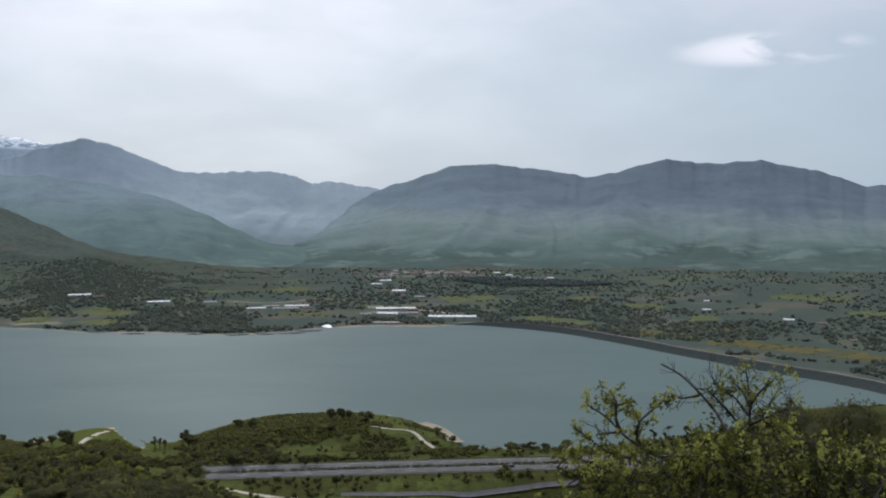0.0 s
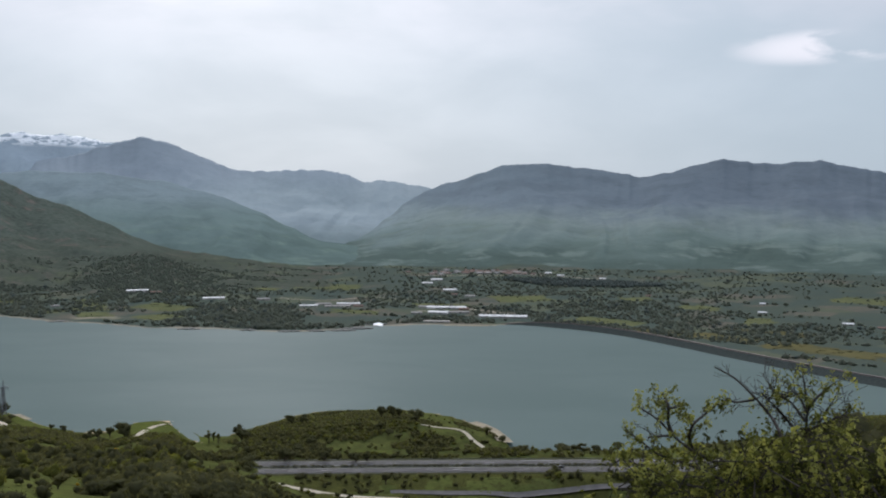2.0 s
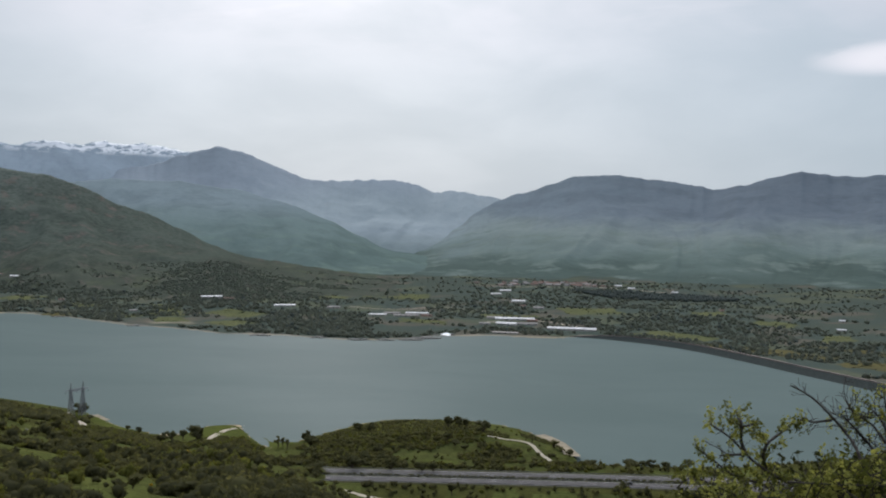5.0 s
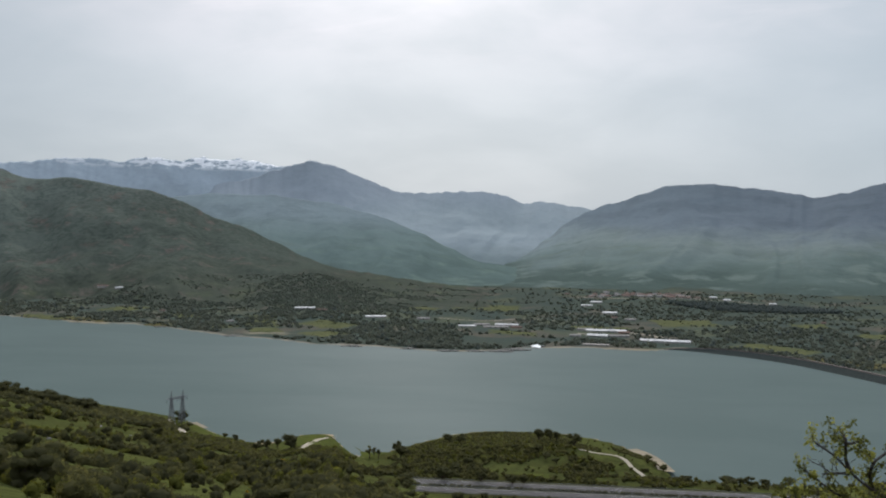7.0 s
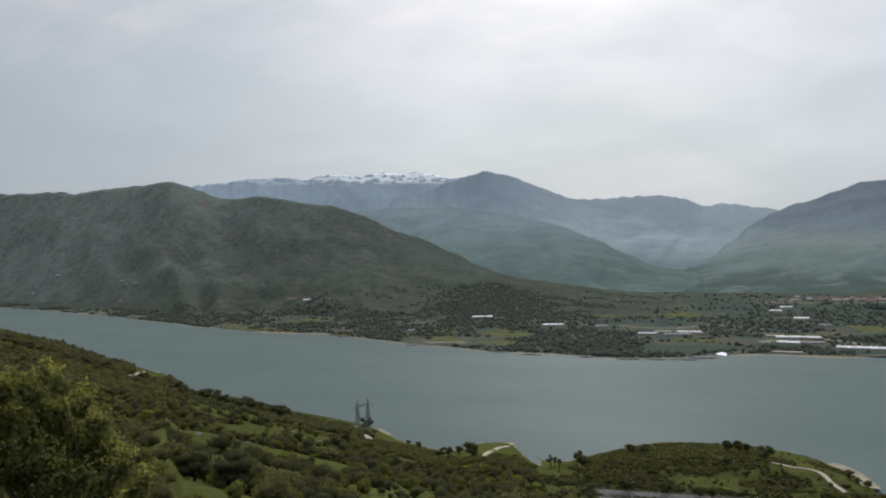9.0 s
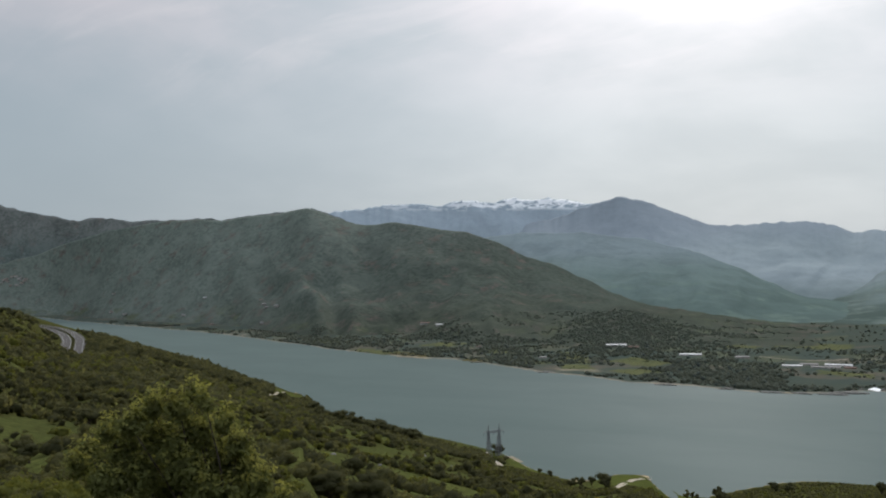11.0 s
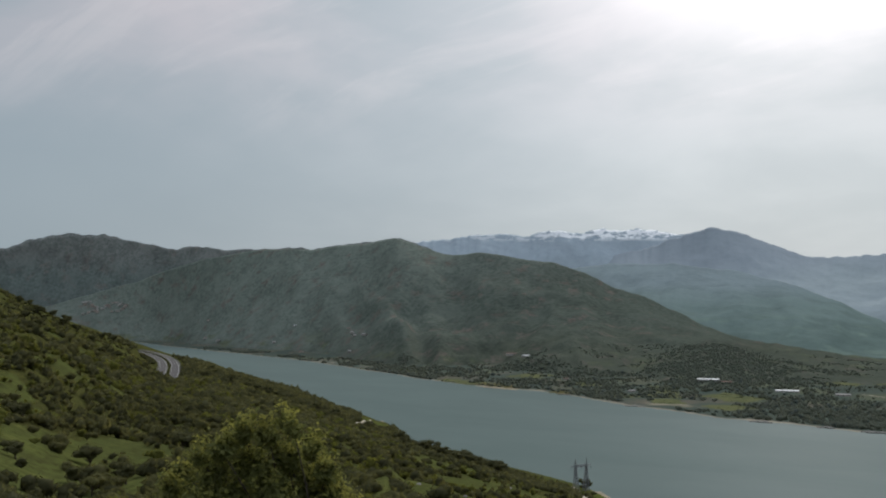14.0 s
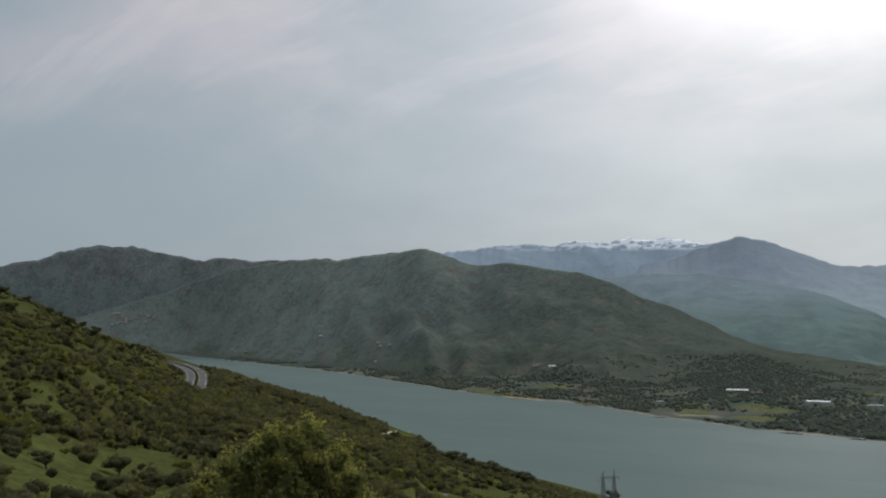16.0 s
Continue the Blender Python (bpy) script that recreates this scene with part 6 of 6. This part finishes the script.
            siz.append(size * rnd_.uniform(0.7, 1.3))
            pale.append(tone)

    def twigs(bm, pts, w, density, depth=0):
        """Side twigs with thorns and leaf tufts along a limb."""
        length = sum((b - a).length for a, b in zip(pts, pts[1:]))
        bare = 0.08 < density < 0.3      # a tangle of dry twigs
        for k in range(int(length * ((64 if bare else 30) if depth == 0 else 16))):
            i = rnd_.randrange(len(pts) // 4, len(pts) - 1)
            a = pts[i].lerp(pts[i + 1], rnd_.random())
            along_ = (pts[i + 1] - pts[i]).normalized()
            d = (along_ * rnd_.uniform(0.2, 0.9) + Vector([rnd_.gauss(0, 0.75) for _ in range(3)]) + Vector((0, 0, 0.25))).normalized()
            l = rnd_.uniform(0.03, 0.12) * (0.6 if depth else 1) * (1.7 if bare else 1)
            mid = a + d * l * 0.5 + Vector([rnd_.gauss(0, 0.012) for _ in range(3)])
            end = mid + (d + Vector([rnd_.gauss(0, 0.35) for _ in range(3)])).normalized() * l * 0.5
            add_tube(bm, [a, mid, end], w * 0.45, 0.0012, 4)
            if rnd_.random() < density:
                tuft(end, rnd_.randint(10, 18), 0.017, 0.0115)
            if rnd_.random() < density * 0.8:
                tuft(mid, rnd_.randint(6, 12), 0.015, 0.011)
            if depth == 0 and l > 0.07 and rnd_.random() < 0.5:
                twigs(bm, [a, a.lerp(mid, 0.5), mid, mid.lerp(end, 0.5), end], w * 0.6, density, 1)

    for path, w0, w1, leafy, dist in limbs:
        bm = bmesh.new()
        pts = smooth_branch([sight(a, e, dist + 0.25 * noise.noise(Vector((a, e, 3)))) for a, e in path], 5)
        add_tube(bm, pts, w0 * 1.35, w1 * 1.4, 6)
        twigs(bm, pts, max(w1, 0.005), leafy)
        bm.transform(top.matrix_basis.inverted())
        part("branch", bm, M["twig"], top)
    # the leafy body of the bush: twigs and tufts under its uneven outline
    edge = table("""
-31 -11.4
-26.3 -12.6
-23.7 -12.1
-21.2 -12.4
-19 -11.9
-16.7 -12.9
-14 -13.3
-11.3 -14.2
-9.2 -15.5
-6.3 -16.6
-5.0 -18.2
-4.0 -21
""")
    bm = bmesh.new()
    made = 0
    while made < 1500:
        a = rnd_.uniform(-30.5, -5.2)
        top_el = float(np.interp(a, edge[:, 0], edge[:, 1])) - 0.9 + 1.6 * noise.noise(Vector((a * 0.9, 0, 0)))
        e = top_el - abs(rnd_.gauss(0, 3.2))
        if e < -23:
            continue
        gap = noise.noise(Vector((a * 0.55, e * 0.55, 9.0)))
        if gap < 0.06 and rnd_.random() < 0.92:
            continue
        made += 1
        r = rnd_.uniform(5.3, 7.2)
        p = sight(a, e, r)
        d = Vector((rnd_.gauss(0, 0.6), rnd_.gauss(0, 0.6), rnd_.uniform(0.1, 1.0))).normalized()
        l = rnd_.uniform(0.1, 0.32)
        pts = smooth_branch([p - d * l, p + Vector([rnd_.gauss(0, 0.02) for _ in range(3)]), p + d * l * 0.7], 3)
        add_tube(bm, pts, 0.005, 0.0015, 4)
        for q in pts[1:]:
            if rnd_.random() < 0.55:
                # Deep tufts, and half of those on the right, get the shade-painted leaves.
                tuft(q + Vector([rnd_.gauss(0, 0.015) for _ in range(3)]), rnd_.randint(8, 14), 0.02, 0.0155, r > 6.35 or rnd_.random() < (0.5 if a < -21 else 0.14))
    bm.transform(top.matrix_basis.inverted())
    part("twig_mass", bm, M["twig"], top)
    v, q = leaf_quads(rr, np.array(cen), np.array(nor), np.array(siz), 0.62)
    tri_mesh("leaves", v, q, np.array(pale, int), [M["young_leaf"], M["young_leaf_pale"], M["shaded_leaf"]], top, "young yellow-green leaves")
    return len(cen)


def build_near_oak():
    """A leafy oak just down the slope, its new shoots pale against dark old leaves."""
    rr, rnd_ = np.random.default_rng(91), random.Random(91)
    dist = 25.0
    root = sight(46.6, -22, dist)
    root.z = float(ground_z(root.x, root.y)) - 0.2
    top = thing("oak_tree", root.x, root.y, root.z, 0, "leafy oak with pale new shoots over dark leaves", "tree")
    lumps = [(47.5, -7.7, 0.20), (49.0, -8.1, 0.31), (50.5, -8.0, 0.28), (51.8, -8.9, 0.34), (53.1, -9.3, 0.25), (46.3, -9.1, 0.34), (47.9, -9.5, 0.50), (50.1, -9.8, 0.53), (52.1, -10.4, 0.44), (53.9, -10.3, 0.31), (54.7, -11.1, 0.28), (45.5, -10.5, 0.34), (46.8, -11.2, 0.47), (48.7, -11.5, 0.59), (51.1, -11.9, 0.59), (53.1, -12.1, 0.53), (45.0, -11.9, 0.34), (48.2, -7.3, 0.14), (51.1, -8.4, 0.22), (47.7, -12.9, 0.56), (49.5, -10.4, 0.45), (47.4, -10.7, 0.45), (45.6, -11.7, 0.45), (44.2, -12.8, 0.37), (43.2, -14.0, 0.32), (49.8, -12.4, 0.61), (47.7, -12.8, 0.66), (45.6, -13.7, 0.58), (43.9, -15.4, 0.48), (49.0, -14.6, 0.72), (46.6, -15.5, 0.72), (50.2, -16.1, 0.66), (44.7, -17.2, 0.66)]
    bm = bmesh.new()
    fork = root + Vector((0.1, 0.1, 2.2))
    add_tube(bm, smooth_branch([root, root + Vector((0.06, 0.02, 1.1)), fork], 4), 0.2, 0.15, 9)
    cen, nor, siz, kind = [], [], [], []
    for a, e, rad in lumps:
        c = sight(a, e, dist + rnd_.uniform(-1.1, 1.0))
        mid = fork.lerp(c, 0.5) + Vector([rnd_.gauss(0, 0.15) for _ in range(3)])
        add_tube(bm, smooth_branch([fork - Vector((0, 0, rnd_.uniform(0, 0.8))), mid, c], 4), 0.05, 0.012, 6)
        n = int(110 * rad * rad) + 16
        for _ in range(n):       # sprays of leaves over the lump
            d = Vector((rnd_.gauss(0, 1), rnd_.gauss(0, 1), rnd_.gauss(0.25, 0.9))).normalized()
            s = c + d * rad * rnd_.uniform(0.45, 1.02) * (0.8 + 0.35 * noise.noise(c * 0.9 + d * 1.7))
            up = d.z > 0.05 and rnd_.random() < 0.62
            grow = (d * 0.6 + Vector((0, 0, 0.8 if up else 0.1))).normalized()
            l = rnd_.uniform(0.12, 0.3) * (1.8 if up else 1)
            if rnd_.random() < 0.35:
                add_bar(bm, s - grow * 0.15, s + grow * l, 0.008, 4, 0.003)
            for k in range(14):
                u = rnd_.random()
                q = s + grow * l * u + Vector([rnd_.gauss(0, 0.075) for _ in range(3)])
                cen.append(q[:])
                nor.append((d + Vector((0, 0, 0.6)))[:])
                siz.append(rnd_.uniform(0.045, 0.085))
                kind.append(1 if up and u > 0.25 else 0)
        for _ in range(int(2300 * rad * rad)):     # dark inner leaves
            d = Vector([rnd_.gauss(0, 1) for _ in range(3)]).normalized()
            cen.append((c + d * rad * rnd_.uniform(0.2, 0.85))[:])
            nor.append(d[:])
            siz.append(rnd_.uniform(0.07, 0.12))
            kind.append(0)
    bm.transform(top.matrix_basis.inverted())
    part("trunk", bm, M["bark"], top)
    v, q = leaf_quads(rr, np.array(cen), np.array(nor), np.array(siz), 0.6)
    tri_mesh("crown", v, q, np.array(kind), [M["near_oak"], M["near_shoot"]], top)
    return len(cen)


M["twig"] = mat_plain_noise("grey_twig", (0.035, 0.03, 0.027), (0.075, 0.066, 0.058), 30.0, 0.9, 0.6, 0.004)
M["young_leaf"] = mat_leaf("young_leaves", (0.06, 0.066, 0.02), (0.11, 0.12, 0.034), (0.15, 0.16, 0.03), 0.4)
M["young_leaf_pale"] = mat_leaf("pale_young_leaves", (0.17, 0.18, 0.055), (0.31, 0.32, 0.1), (0.38, 0.38, 0.08), 0.45)
# Darkened copy of the young leaves, with the bush's shade in its colour.
M["shaded_leaf"] = mat_leaf("shade_dark_leaves", (0.026, 0.03, 0.012), (0.05, 0.055, 0.02), (0.05, 0.055, 0.014), 0.3)
M["near_oak"] = mat_leaf("old_oak_leaves", (0.1042, 0.1131, 0.04465), (0.1637, 0.1726, 0.06549), (0.2233, 0.2322, 0.05954), 0.42)
M["near_shoot"] = mat_leaf("oak_shoots", (0.1955, 0.1978, 0.0644), (0.276, 0.2737, 0.0897), (0.345, 0.3335, 0.0759), 0.5)
build_hawthorn()
build_near_oak()


# ---------------------------------------------------------------- motorway planting and cars
def median_hedge():
    pts, sizes = [], []
    for line in (NEAR_ROAD, rounded_line(FAR_ROAD, 8.0)):
        for a, b in zip(line, line[1:]):
            for k in range(5):
                q = a + (b - a) * rs.uniform(0, 1)
                if fbm(np.array([q[0] / 25.0]), np.array([q[1] / 25.0]), 2, 9)[0] > -0.5:
                    pts.append(q + np.array([rs.normal(0, 0.35), rs.normal(0, 0.35), 0.4]))
                    sizes.append(rs.uniform(0.7, 1.25))
    scatter("median_hedge", BUSH_FAR, np.array(pts), np.array(sizes), rs, [M["oak"]], "dark hedge planted between the motorway's carriageways", "hedge", 1.1)


median_hedge()


def build_car(x, y, z, turn, paint, label):
    top = thing("car", x, y, z, turn, label, "car", "cars on the motorway")
    bm = bmesh.new()
    prof = [(-2.1, 0.35), (-2.15, 0.75), (-1.9, 0.95), (-1.1, 1.0), (-0.75, 1.42), (0.75, 1.45), (1.5, 0.98), (2.1, 0.85), (2.15, 0.35)]
    sides = [[bm.verts.new((px_, s * 0.85 * (0.86 if pz > 1.2 else 1.0), pz)) for px_, pz in prof] for s in (-1, 1)]
    bm.faces.new(sides[0])
    bm.faces.new(sides[1][::-1])
    for k in range(len(prof)):
        j = (k + 1) % len(prof)
        bm.faces.new((sides[0][k], sides[1][k], sides[1][j], sides[0][j]))
    bmesh.ops.recalc_face_normals(bm, faces=bm.faces)
    part("body", bm, M[paint], top)
    for s in (-1, 1):
        bm = bmesh.new()
        add_box(bm, 0.15, s * 0.8, 1.18, 1.7, 0.06, 0.34)
        part("window", bm, M["dark_glass"], top)
        for wx in (-1.3, 1.3):
            bm = bmesh.new()
            bmesh.ops.create_cone(bm, cap_ends=True, segments=16, radius1=0.33, radius2=0.33, depth=0.22,
                                  matrix=Matrix.Translation((wx, s * 0.78, 0.33)) @ Matrix.Rotation(math.pi / 2, 4, "X"))
            wheel = part("wheel", bm, M["tyre"], top)
            bm = bmesh.new()
            bmesh.ops.create_cone(bm, cap_ends=True, segments=16, radius1=0.21, radius2=0.18, depth=0.05,
                                  matrix=Matrix.Translation((wx, s * 0.9, 0.33)) @ Matrix.Rotation(-s * math.pi / 2, 4, "X"))
            part("rim", bm, M["steel"], wheel)


M["tyre"] = mat_plain_noise("tyre", (0.02, 0.02, 0.02), (0.03, 0.03, 0.03), 20, 0.9)
M["dark_paint"] = mat_plain_noise("dark_car_paint", (0.02, 0.022, 0.028), (0.025, 0.026, 0.03), 1, 0.3)
for x_, side_, paint_, label_ in ((37.5, -5.0, "dark_paint", "dark hatchback car on the motorway"),):
    build_car(x_, road_line(x_) + side_, ROAD_Z + 0.07, 5, paint_, label_)
